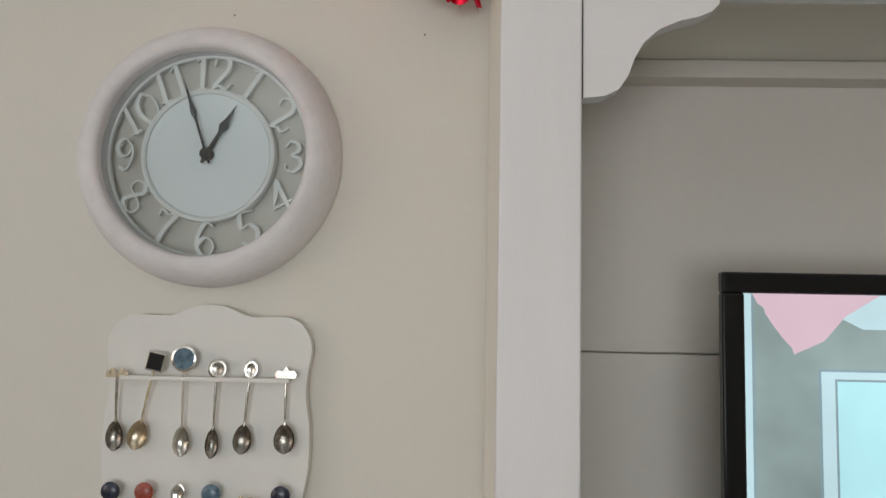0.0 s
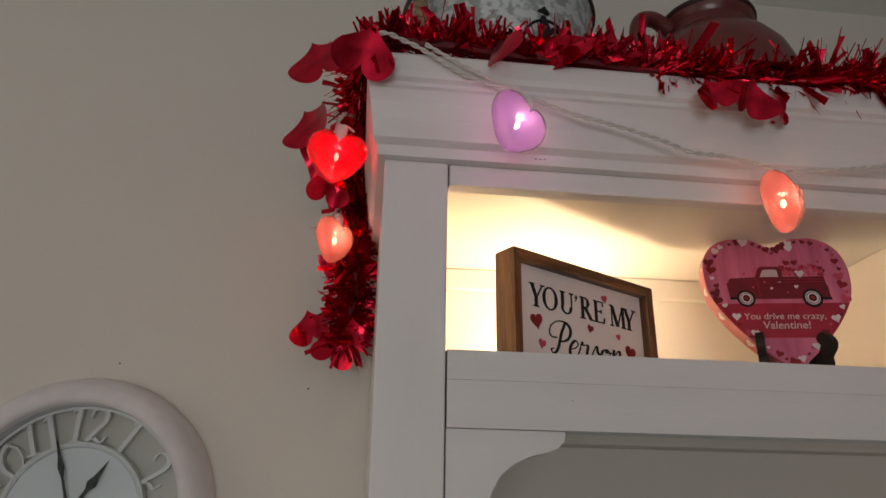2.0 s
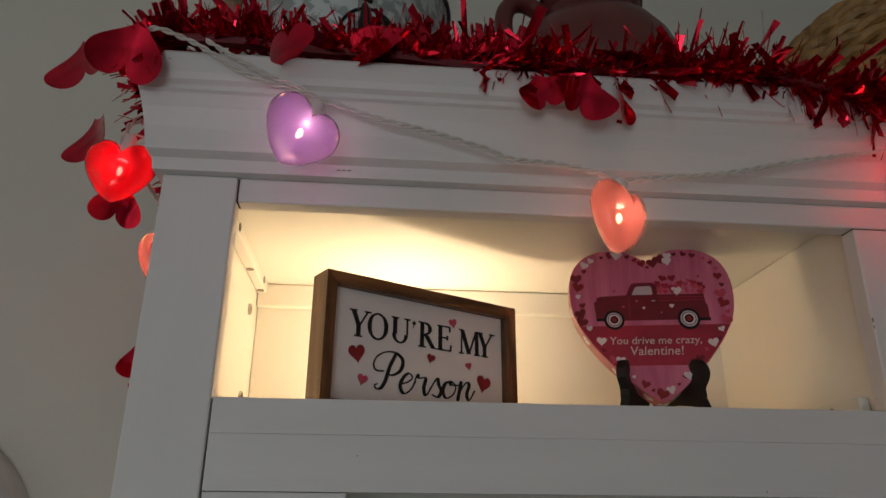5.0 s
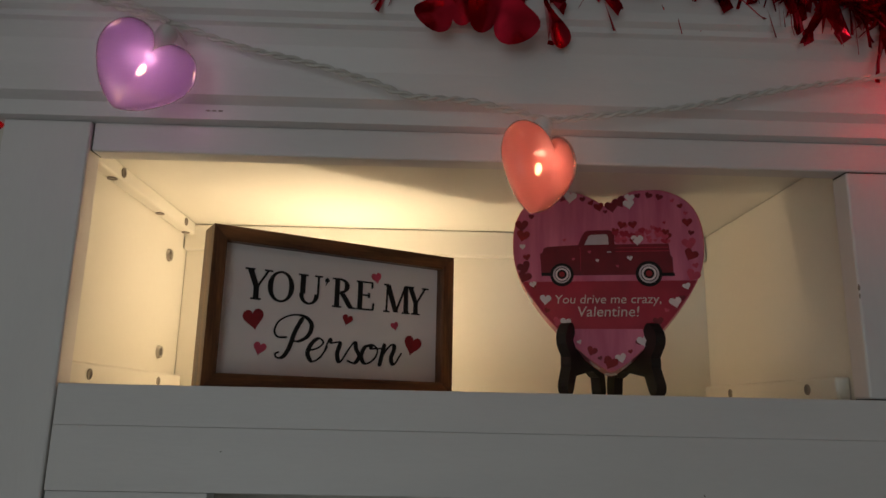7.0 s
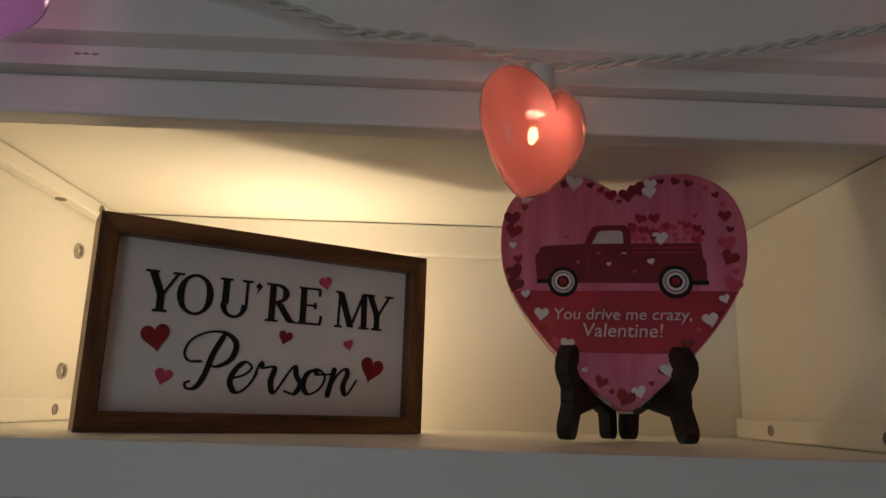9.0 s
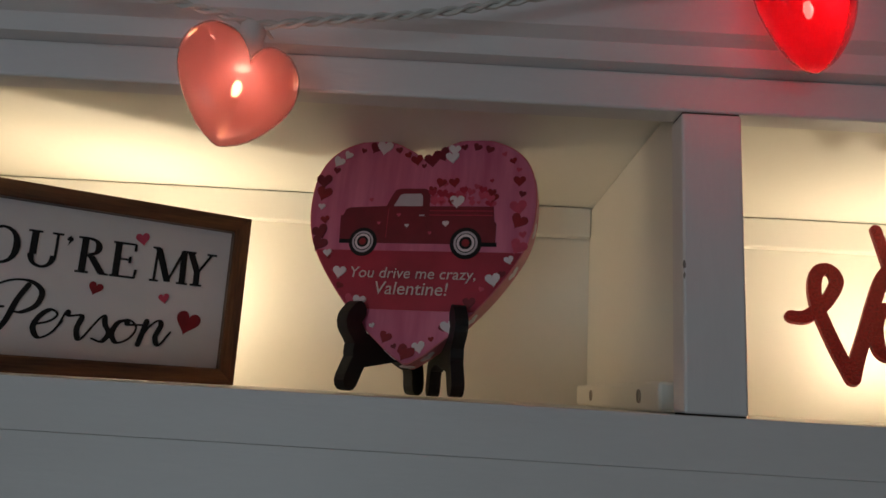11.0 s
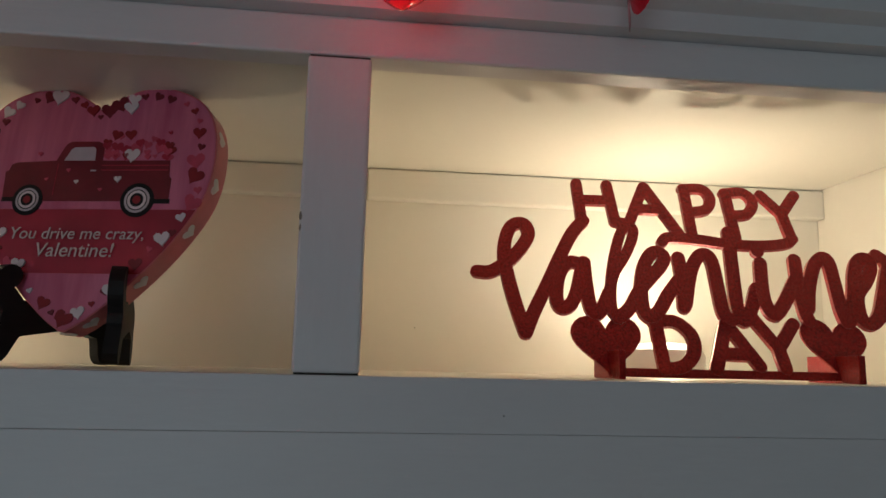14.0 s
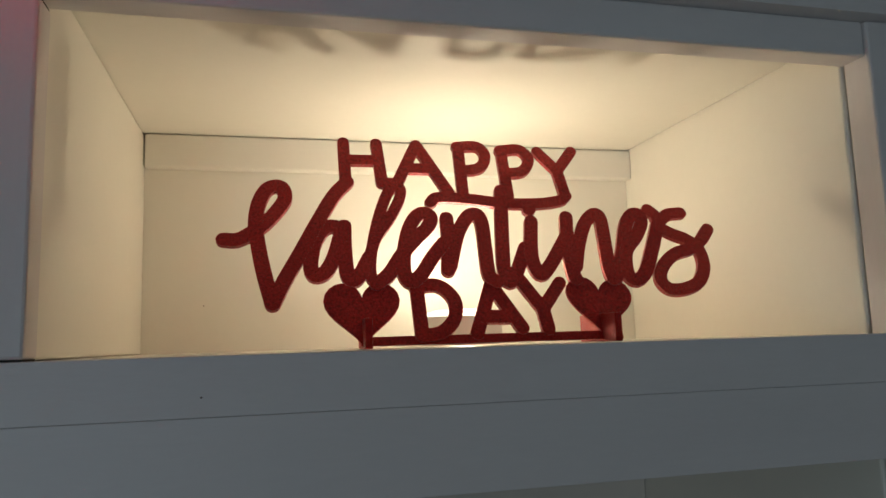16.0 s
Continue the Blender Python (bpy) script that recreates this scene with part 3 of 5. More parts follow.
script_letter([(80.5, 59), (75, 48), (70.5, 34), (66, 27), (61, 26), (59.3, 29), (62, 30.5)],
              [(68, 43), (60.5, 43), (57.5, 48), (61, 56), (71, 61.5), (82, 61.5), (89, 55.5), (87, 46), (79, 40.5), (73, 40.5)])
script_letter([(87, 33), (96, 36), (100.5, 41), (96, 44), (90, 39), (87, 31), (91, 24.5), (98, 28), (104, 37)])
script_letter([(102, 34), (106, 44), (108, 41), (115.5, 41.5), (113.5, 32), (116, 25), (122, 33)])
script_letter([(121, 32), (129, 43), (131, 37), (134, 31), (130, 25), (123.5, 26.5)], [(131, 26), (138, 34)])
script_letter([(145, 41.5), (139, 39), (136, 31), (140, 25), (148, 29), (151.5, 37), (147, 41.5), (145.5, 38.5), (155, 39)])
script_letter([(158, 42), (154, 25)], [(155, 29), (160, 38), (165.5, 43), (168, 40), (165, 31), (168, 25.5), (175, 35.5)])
for x, z, s, red, a in ((39.8, 55.2, 17, 1, 12), (46.2, 32.1, 10.5, 0, -12), (121.2, 61.2, 9.5, 1, -14), (147.9, 101, 9.5, 0, 14), (167.7, 59.4, 7.5, 0, 16), (186, 42.8, 17.5, 1, -14)):
    part("printed_heart", plate(bmesh.new(), heart(s * MM, s * MM, 32, x * MM, z * MM, radians(a)), 0.0103, 0.0112), M_HEARTRED if red else M_HEARTPINK, sign)

# ---- the heart-shaped tin ----
tin = thing("heart_plaque", pose(0.3989, 0.1086, 1.7608, -7.25, 0.0, -11.1), "pink heart-shaped tin plaque printed with a red truck", "plaque")
TW, TH, TT = 0.1650, 0.166, 0.0195


def tin_outline(shrink=0.0, n=216):
    """A broad heart, its point at the origin."""
    side = spline([(0, 0.902, 0), (0.12, 0.945, 0), (0.28, 0.985, 0), (0.45, 1.0, 0), (0.63, 0.985, 0), (0.80, 0.945, 0), (0.92, 0.88, 0), (0.985, 0.79, 0), (1.0, 0.69, 0), (0.98, 0.59, 0), (0.925, 0.50, 0),
                   (0.82, 0.405, 0), (0.67, 0.30, 0), (0.5, 0.203, 0), (0.33, 0.118, 0), (0.16, 0.045, 0), (0.04, 0.006, 0), (0, 0, 0)], 6)
    step = max(1, round(len(side) * 2 / n))
    side = side[::step]
    both = [(p.x, p.y) for p in side] + [(-p.x, p.y) for p in side[::-1] if 1e-6 < p.x]
    return [(x * TW / 2 * (1 - shrink), 0.085 + (z * TH - 0.085) * (1 - shrink)) for x, z in both]


bm = plate(bmesh.new(), tin_outline(), 0.0004, TT)
part("tin_body", bm, M_TINSIDE, tin, "rounded pink tin side")


def face_slice(z0, z1, y):
    """The tin's face between two heights."""
    bm = plate(bmesh.new(), tin_outline(0.012), y, 0.0006)
    for z, up in ((z0, False), (z1, True)):
        if z is not None:
            bmesh.ops.bisect_plane(bm, geom=bm.verts[:] + bm.edges[:] + bm.faces[:], plane_co=(0, 0, z), plane_no=(0, 0, 1 if up else -1), clear_outer=True)
    return bm


part("upper_print", face_slice(0.0794, None, -0.0002), M_TINPINK, tin)
part("band_print", face_slice(0.0369, 0.0792, -0.0003), M_TINBAND, tin, "crimson printed band")
part("lower_print", face_slice(None, 0.0367, -0.0002), M_TINPINK, tin)
K = 0.000227


def art(points):
    return [((x - 454) * K, (718 - y) * K * 1.032) for x, y in points]


def printed(name, points, y, material):
    return part(name, plate(bmesh.new(), art(points), y, 0.0001), material, tin)


printed("truck_ground", [(150, 376), (640, 376), (640, 362), (150, 362)], -0.0004, M_TINPINK)
printed("truck_body", [(203, 356), (197, 268), (206, 266), (212, 247), (228, 241), (345, 236), (358, 205), (370, 184), (384, 178), (464, 178), (478, 184), (484, 200), (484, 236), (686, 236), (690, 282), (697, 290), (697, 356)], -0.0007, M_TRUCK)
printed("truck_window", [(369, 236), (386, 202), (396, 196), (452, 195), (460, 202), (462, 236)], -0.0010, M_TRUCKPALE)
printed("truck_line", [(486, 252), (684, 252), (684, 249), (486, 249)], -0.0009, M_TINBAND)
printed("truck_line", [(486, 266), (684, 266), (684, 263), (486, 263)], -0.0009, M_TINBAND)
printed("truck_door", [(352, 246), (354, 244), (354, 340), (352, 340)], -0.0009, M_TINBAND)
printed("door_handle", [(454, 268), (470, 268), (470, 264), (454, 264)], -0.0010, M_TRUCKPALE)
printed("bumper", [(203, 345), (245, 345), (245, 357), (203, 357)], -0.0010, M_BLACKMATT)
printed("bumper", [(650, 350), (701, 350), (701, 362), (650, 362)], -0.0010, M_BLACKMATT)


def disc(cx, cy, r):
    return [(cx + r * math.cos(2 * math.pi * i / 28), cy + r * math.sin(2 * math.pi * i / 28)) for i in range(28)]


for cx, cy, r in ((281, 353, 45), (607, 353, 49)):
    for k, (f, m_) in enumerate(((1, M_BLACKMATT), (0.76, M_TRUCKPALE), (0.62, M_BLACKMATT), (0.56, M_HEARTWHITE), (0.40, M_BLACKMATT), (0.24, M_HEARTRED))):
        printed("printed_wheel", disc(cx, cy, r * f), -0.0011 - 0.0001 * k, m_)


def small_heart(cx, cy, size, material, y, turn=0.0):
    x, z = art([(cx, cy)])[0]
    part("printed_heart", plate(bmesh.new(), heart(size * K, size * K * 0.92, 18, x, z, turn), y, 0.0001), material, tin)


for cx, cy, s, m_ in ((417, 300, 14, M_HEARTWHITE), (540, 293, 22, M_HEARTWHITE), (326, 293, 12, M_HEARTPINK), (388, 266, 14, M_HEARTPINK), (492, 323, 12, M_HEARTPINK), (293, 216, 14, M_HEARTPINK)):
    small_heart(cx, cy, s, m_, -0.0012, 0.1)
rng = random.Random(5)
for i in range(42):
    u = rng.random()
    small_heart(rng.uniform(488, 684), 228 - rng.random() ** 1.3 * 84 * (1 - abs(u - 0.5)), rng.choice((14, 20, 28, 36)), rng.choice((M_HEARTRED, M_HEARTPINK, M_TINBAND, M_HEARTPINK)), -0.00045 - 0.00001 * i, rng.uniform(-0.4, 0.4))
small_heart(570, 222, 48, M_HEARTWHITE, -0.0008)
line = tin_outline(0.085, 108)
for i, (x, z) in enumerate(line):
    if i % 2 == 0:
        n_ = rng.choice((18, 24, 30, 40, 54))
        k = rng.uniform(-0.004, 0.006)
        small_heart(454 + x * (1 - k / 0.08) / K, 718 - z / (K * 1.032), n_, rng.choice((M_HEARTRED, M_HEARTRED, M_TRUCK, M_TRUCK, M_HEARTPINK, M_HEARTWHITE)), -0.0005 - 0.000008 * i, rng.uniform(-0.5, 0.5))
for cx, cy, s in ((217, 452, 44), (697, 465, 46), (292, 540, 42), (575, 608, 48), (545, 76, 44), (170, 392, 28)):
    small_heart(cx, cy, s, M_HEARTWHITE, -0.0014, rng.uniform(-0.3, 0.3))
rim = tin_outline(-0.002, 36)
for i, (x, z) in enumerate(rim):
    if i % 2 and 2 < i < len(rim) - 2:
        p, q = rim[i - 1], rim[(i + 1) % len(rim)]
        a = math.atan2(q[1] - p[1], q[0] - p[0])
        bm = plate(bmesh.new(), heart(0.011, 0.010, 18), -0.0003, 0.0003)
        part("printed_heart", bm, M_HEARTWHITE, tin, m=pose(x, TT / 2, z, 0, -math.degrees(a), 0) @ pose(0, 0, 0, 90, 0, 0))
written("verse_line", "You drive me crazy,", 0.0111, M_VERSE, tin, pose(-0.0012, -0.0017, 0.0590), shear=0.12)
written("verse_line", "Valentine!", 0.0130, M_VERSE, tin, pose(-0.0011, -0.0017, 0.0474), shear=0.12)

# ---- the easel under the tin ----
easel = thing("plate_easel", pose(0.4118, 0.1785, SHELF + 0.0002), "small black wooden easel holding the heart plaque", "easel")


def easel_half():
    """One leaf: a back leg, a bridge, a front foot and an upturned arm."""
    bm = bmesh.new()
    pen(bm, [(0.0845, 0.0085), (0.079, 0.019), (0.0735, 0.029), (0.080, 0.039), (0.0865, 0.047), (0.0805, 0.0545)], 0.0138, -0.0043, 0.0043)
    pen(bm, [(0.074, 0.028), (0.056, 0.031), (0.034, 0.034), (0.017, 0.029)], 0.0215, -0.0044, 0.0044)
    pen(bm, [(0.015, 0.030), (0.0105, 0.018), (0.009, 0.0078)], 0.0145, -0.0042, 0.0042)
    bmesh.ops.bevel(bm, geom=[e for e in bm.edges if len(e.link_faces) == 2 and e.calc_face_angle(0) > 1.2], offset=0.0012, segments=2, affect="EDGES")
    return bm


part("easel_leaf", easel_half(), M_BLACK, easel, m=pose(-0.0038, 0, 0, 0, 0, -124))
part("easel_leaf", easel_half(), M_BLACK, easel, m=pose(0.0037, 0.001, 0, 0, 0, -78))

# ---- the glitter sign ----
glit = thing("glitter_sign", pose(0.652, 0.0783, SHELF + 0.0002, -22, 0, -3.1), "red glitter standing sign with cut-out holiday greeting", "sign")
GT = 0.0031


def cut_letter(name, width, lift, *strokes):
    """One cut-out letter; each stroke is a line in millimetres with soft (True) or straight corners."""
    bm = bmesh.new()
    for i, stroke in enumerate(strokes):
        pen(bm, [(x * MM, z * MM) for x, z in stroke], width, lift - 0.00005 * i, GT + lift + 0.00005 * i, smooth=len(stroke) > 2)
    part(name, bm, M_GLITTER, glit)


SC, CAP, DAY = 0.0090, 0.0078, 0.0084
cut_letter("script_letter", SC, 0.0, [(0.9, 72.7), (9, 72.6), (17.4, 77.7), (25.2, 84.5), (33.1, 95.2), (36.5, 102.8), (35, 109.6), (30.5, 111.7), (24.7, 108.2), (20.5, 97.6), (19.2, 84.1), (20.9, 70.2), (24.6, 51.1), (30.2, 29.7)],
           [(30.5, 29.7), (36.7, 44.5), (46.1, 63.4), (56.4, 85), (66.5, 104.3), (75.4, 115.3)])
cut_letter("script_letter", SC, 0.0002, [(70.5, 80.4), (64.3, 82.1), (58.7, 78.4), (54.2, 69.2), (52, 56.4), (53, 49.5), (56.3, 47.6), (61.3, 50.9), (66.2, 60.9), (70, 74.8)],
           [(72.6, 82.1), (72.4, 66), (73.3, 50.4), (76.1, 44.2), (80.6, 47.2), (87.3, 59.9)])
cut_letter("script_letter", SC * 0.80, 0.0004, [(86.4, 57.2), (92.1, 73.9), (100.7, 87.1), (107.7, 100.8), (109.7, 109.1), (106.7, 112.6), (100.8, 106.4), (95.2, 91.3), (90.7, 73.9), (87.9, 57.9), (87.7, 47.1), (91.1, 41.3)])
cut_letter("script_letter", SC, 0.0, [(90.8, 41.3), (99, 48.5), (107.5, 61.7), (116.8, 72.1), (125.5, 82), (127.6, 88.4), (123.5, 91.8), (117.7, 88.4), (112.2, 77.9), (108.5, 61.7), (107.9, 48.3), (111.6, 42.5), (118.3, 47.4), (126.4, 59.5), (134.5, 69.6)])
cut_letter("script_letter", SC, 0.0002, [(137.8, 88), (137.4, 69.6), (135.4, 50.3)], [(136.7, 52.6), (143.9, 75.7), (151.6, 88.9), (157.9, 91), (160.7, 83.7), (160.6, 65.3), (160.7, 47.2), (165, 41.6)])
cut_letter("script_letter", SC, 0.0004, [(176.9, 109.8), (174.6, 88.5), (172, 65.2), (170.9, 49.8), (173.3, 41.4), (179.2, 48.9), (187.1, 65.9)])
cut_letter("script_letter", SC, 0.0, [(194, 85.5), (190.7, 65.1), (190.7, 53.6), (194.3, 46.3), (201.9, 53.4), (215.5, 73.3)], [(194.9, 97.8), (193.9, 94.2)])
cut_letter("script_letter", SC, 0.0002, [(218.8, 89), (216.2, 69.1), (215.8, 49.2), (216.8, 42.7)], [(218.5, 51.6), (223.9, 69), (231.4, 84.6), (238.8, 91.3), (242.5, 88.2), (242.1, 73.2), (240.9, 52.1), (241.8, 42.3)])
cut_letter("script_letter", SC, 0.0004, [(243.8, 42.7), (252.7, 62.5), (259, 81.1), (264.9, 90.4), (270.9, 91.4), (271.3, 84.6), (265, 74), (255.4, 62.4), (252.9, 47), (257.4, 41.6), (265, 46.8), (273.3, 62.3), (282.7, 82.8)])
cut_letter("script_letter", SC * 0.94, 0.0, [(278.4, 95), (282.4, 90.9), (284.3, 85.5), (292, 91), (302, 92.4)],
           [(283.1, 81), (291.5, 75.7), (301, 71.2), (307.2, 64.2), (307.5, 51.3), (300.8, 39.7), (289.7, 34.6), (278.7, 34.8), (274.3, 41.8), (278.4, 51.2), (288.8, 60), (301.5, 64.2), (310.7, 70.3), (318.4, 79.2)])
cut_letter("capital_letter", CAP, 0.0005, [(73.9, 147.5), (74.6, 113.5)], [(95.7, 147), (98, 115.6)], [(74.9, 133.3), (96, 133.3)], [(98, 115.6), (107, 114.2)])
cut_letter("capital_letter", CAP, 0.0006, [(122.4, 146.5), (107.5, 113.9)], [(122.8, 146.5), (142, 107.2)], [(113.6, 127.2), (131.8, 127)])
cut_letter("capital_letter", CAP, 0.0005, [(151.7, 146), (151, 105.9)], [(150.8, 145.8), (165.1, 146.2), (169.7, 138.1), (164.9, 128.5), (151.7, 125.5)])
cut_letter("capital_letter", CAP, 0.0006, [(181.7, 143.7), (181.7, 105.3)], [(180.8, 143.2), (194.8, 144.5), (200.4, 136.4), (194.7, 126.2), (181.7, 124.1)])
cut_letter("capital_letter", CAP, 0.0005, [(207.7, 143), (219.5, 126.7)], [(232.8, 143.6), (219.5, 126.7)], [(219.5, 126.7), (221.6, 105.7)])
cut_letter("underline", CAP, 0.0003, [(128.6, 100), (134.2, 104), (154.4, 102.9), (177, 99.9), (200.3, 99.6), (216.5, 102), (222.1, 106.1)])
cut_letter("capital_letter", DAY, 0.0005, [(114.7, 37.5), (115.6, 8.2)], [(113.8, 39.4), (127.7, 39.9), (136.8, 30.3), (135.8, 18), (127.1, 9.2), (115.5, 7.5)])
cut_letter("capital_letter", DAY, 0.0006, [(160.9, 40.1), (148.6, 7.9)], [(160.9, 40.1), (176.8, 10.6)], [(153.5, 18.7), (171.6, 18.2)])
cut_letter("capital_letter", DAY, 0.0005, [(178.9, 44.9), (191.7, 22.9)], [(205.5, 40.5), (191.7, 22.9)], [(191.7, 22.9), (192.9, 9.4)])
part("base_bar", boxed(0.080, 0.240, 0.0012, GT - 0.001, 0.0022, 0.0078, bevel=0.0006), M_GLITTER, glit)


def cut_heart(cx, cz, width, height, turn):
    part("heart_cutout", plate(bmesh.new(), heart(width, height, 40, cx, cz, radians(turn)), 0.0009, GT - 0.0005), M_GLITTER, glit)


cut_heart(0.0815, 0.0215, 0.0450, 0.0420, 0)
cut_heart(0.2290, 0.0235, 0.0430, 0.0400, -6)
for x in (0.0830, 0.2290):   # slotted feet that stand square to the letters
    part("foot", boxed(x - 0.0021, x + 0.0021, -0.016, 0.040, 0.0, 0.0170, bevel=0.0006), M_GLITTER, glit, m=pose(0, 0, 0, 22, 0, 0))

# ---- the wall clock ----
clock = thing("wall_clock", pose(-0.3945, WALL_Y - 0.0005, 1.6025, 90, 0, 0), "round whitewashed wall clock with raised numerals, black pointers", "clock")
bm = bmesh.new()
ring = [(0.1215, 0.004), (0.1220, 0.039), (0.1235, 0.0425), (0.128, 0.0450), (0.134, 0.0450), (0.142, 0.0415), (0.149, 0.0340), (0.154, 0.0230), (0.1568, 0.0110), (0.157, 0.0), (0.1215, 0.0), (0.1215, 0.004)]
lathe(bm, ring, 96)
part("clock_rim", bm, M_CLOCK, clock, "chunky whitewashed rim", True)
# added disc in place of the open wall, its shade in the colour
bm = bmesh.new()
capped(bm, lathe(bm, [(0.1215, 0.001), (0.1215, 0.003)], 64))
part("shaded_wall_disc", bm, M_CLOCKSHADE, clock)
bm = bmesh.new()
capped(bm, lathe(bm, [(0.0735, 0.008), (0.0747, 0.015), (0.0735, 0.0165)], 64))
part("dial", bm, M_DIAL, clock)
bm = bmesh.new()
lathe(bm, [(0.0737, 0.008), (0.0747, 0.018), (0.077, 0.0195), (0.080, 0.0185), (0.081, 0.008), (0.0737, 0.008)], 72)
part("dial_ring", bm, M_CLOCKNUM, clock, "", True)
bm = bmesh.new()
lathe(bm, [(0.1185, 0.012), (0.1185, 0.016), (0.1215, 0.016), (0.1215, 0.012), (0.1185, 0.012)], 72)
part("inner_ring", bm, M_CLOCKNUM, clock, "", True)
DIGITS = {}
DIGITS["0"] = [[(0.30, 1.0), (0.06, 0.75), (0.04, 0.35), (0.30, 0.0), (0.56, 0.3), (0.55, 0.75), (0.30, 1.0)]]
DIGITS["1"] = [[(0.30, 1.0), (0.30, 0.5), (0.30, 0.0)], [(0.12, 0.86), (0.30, 1.0)], [(0.14, 0.0), (0.46, 0.0)]]
DIGITS["2"] = [[(0.08, 0.74), (0.14, 0.95), (0.34, 1.0), (0.52, 0.86), (0.50, 0.62), (0.28, 0.34), (0.06, 0.06), (0.24, 0.10), (0.42, 0.0), (0.58, 0.16)]]
DIGITS["3"] = [[(0.08, 0.84), (0.24, 1.0), (0.46, 0.92), (0.50, 0.70), (0.28, 0.54), (0.52, 0.44), (0.56, 0.20), (0.34, 0.0), (0.10, 0.06), (0.06, 0.22)]]
DIGITS["4"] = [[(0.42, 1.0), (0.22, 0.62), (0.02, 0.30), (0.60, 0.30)], [(0.42, 1.0), (0.42, 0.5), (0.42, 0.0)]]
DIGITS["5"] = [[(0.54, 1.0), (0.16, 0.98), (0.12, 0.56), (0.36, 0.62), (0.56, 0.42), (0.52, 0.14), (0.28, 0.0), (0.08, 0.12)]]
DIGITS["6"] = [[(0.50, 0.90), (0.30, 0.98), (0.10, 0.62), (0.08, 0.25), (0.30, 0.0), (0.54, 0.20), (0.48, 0.48), (0.26, 0.54), (0.09, 0.34)]]
DIGITS["7"] = [[(0.06, 0.82), (0.12, 1.0), (0.34, 0.92), (0.58, 1.0), (0.36, 0.52), (0.24, 0.0)]]
DIGITS["8"] = [[(0.30, 0.54), (0.08, 0.72), (0.18, 0.98), (0.44, 0.98), (0.52, 0.74), (0.30, 0.54), (0.04, 0.30), (0.16, 0.02), (0.46, 0.02), (0.56, 0.28), (0.30, 0.54)]]
DIGITS["9"] = [[(0.10, 0.10), (0.30, 0.02), (0.50, 0.38), (0.52, 0.75), (0.30, 1.0), (0.06, 0.80), (0.12, 0.52), (0.34, 0.46), (0.51, 0.66)]]
for hour, tilt, size in ((12, 0, 0.040), (1, -32, 0.040), (2, -18, 0.040), (3, 0, 0.036), (4, 28, 0.040), (5, 14, 0.040), (6, 0, 0.041), (7, -16, 0.040), (8, -24, 0.038), (9, 4, 0.038), (10, 30, 0.040), (11, 20, 0.040)):
    a = radians(90 - 30 * hour)
    bm = bmesh.new()
    word_ = str(hour)
    for k, c in enumerate(word_):
        shift = (k - (len(word_) - 1) / 2) * (0.62 if "1" not in word_[:1] or word_ == "10" else 0.58) - 0.30
        for j, line in enumerate(DIGITS[c]):
            pen(bm, [((x + shift) * size, (z - 0.5) * size) for x, z in line], 0.0052, -0.003 - 0.0001 * j, 0.003, nib=0.60, smooth=c != "4")
    ob = part("numeral", bm, M_CLOCKNUM, clock)
    ob.matrix_basis = pose(0.1005 * math.cos(a), 0.1005 * math.sin(a), 0.012, 0, 0, tilt) @ pose(0, 0, 0, -90, 0, 0)


def pointer(length, width, angle, z):
    """A spade pointer with a tail."""
    pts = [(-width * 0.3, -0.012), (-width * 0.45, 0.0), (-width * 0.35, length * 0.45), (-width, length * 0.56), (-width * 0.5, length * 0.68), (0, length), (width * 0.5, length * 0.68), (width, length * 0.56), (width * 0.35, length * 0.45), (width * 0.45, 0.0), (width * 0.3, -0.012)]
    return part("clock_pointer", plate(bmesh.new(), pts, -0.0008, 0.0008), M_BLACK, clock, "black spade clock pointer", m=pose(0, 0, z, 0, 0, angle) @ pose(0, 0, 0, -90, 0, 0))


pointer(0.068, 0.0060, -29.5, 0.0215)
pointer(0.095, 0.0038, 19, 0.0235)
bm = bmesh.new()
capped(bm, lathe(bm, [(0.0072, 0.0165), (0.0072, 0.026), (0.005, 0.028)], 24))
part("pin", bm, M_BLACK, clock, "", True)

bm = bmesh.new()
capped(bm, lathe(bm, [(0.1213, 0.0300), (0.1213, 0.0318)], 64))
pane = part("glass_cover", bm, M_GLASS, clock, "clear flat glass cover")
pane.visible_shadow = False

# ---- the spoon rack ----
rack = thing("spoon_rack", pose(-0.383, WALL_Y - 0.016, 1.343), "cream wooden plaque with scalloped top for souvenir spoons", "spoon rack")
half = [(0.0, 0.082), (0.014, 0.081), (0.028, 0.076), (0.040, 0.0705), (0.052, 0.069), (0.070, 0.0695), (0.088, 0.069), (0.100, 0.064), (0.109, 0.054), (0.1145, 0.040), (0.115, 0.028), (0.1125, 0.012), (0.1105, -0.006), (0.111, -0.028), (0.1145, -0.050), (0.116, -0.080), (0.1145, -0.110), (0.1105, -0.135), (0.112, -0.16), (0.115, -0.19), (0.108, -0.215), (0.088, -0.228), (0.05, -0.228), (0.02, -0.236), (0.0, -0.238)]
half = [(p.x, p.y) for p in spline([(x, z, 0) for x, z in half], 3)]
out = [(1.04 * x, z) for x, z in half] + [(-1.04 * x, z) for x, z in half[-2:0:-1]]
bm = plate(bmesh.new(), out, 0.0, 0.0155)
bmesh.ops.bevel(bm, geom=[e for e in bm.edges if abs(e.verts[0].co.y) < 1e-5 and abs(e.verts[1].co.y) < 1e-5], offset=0.0018, segments=2, affect="EDGES")
part("plaque_board", bm, M_PLAQUE, rack, "", True)
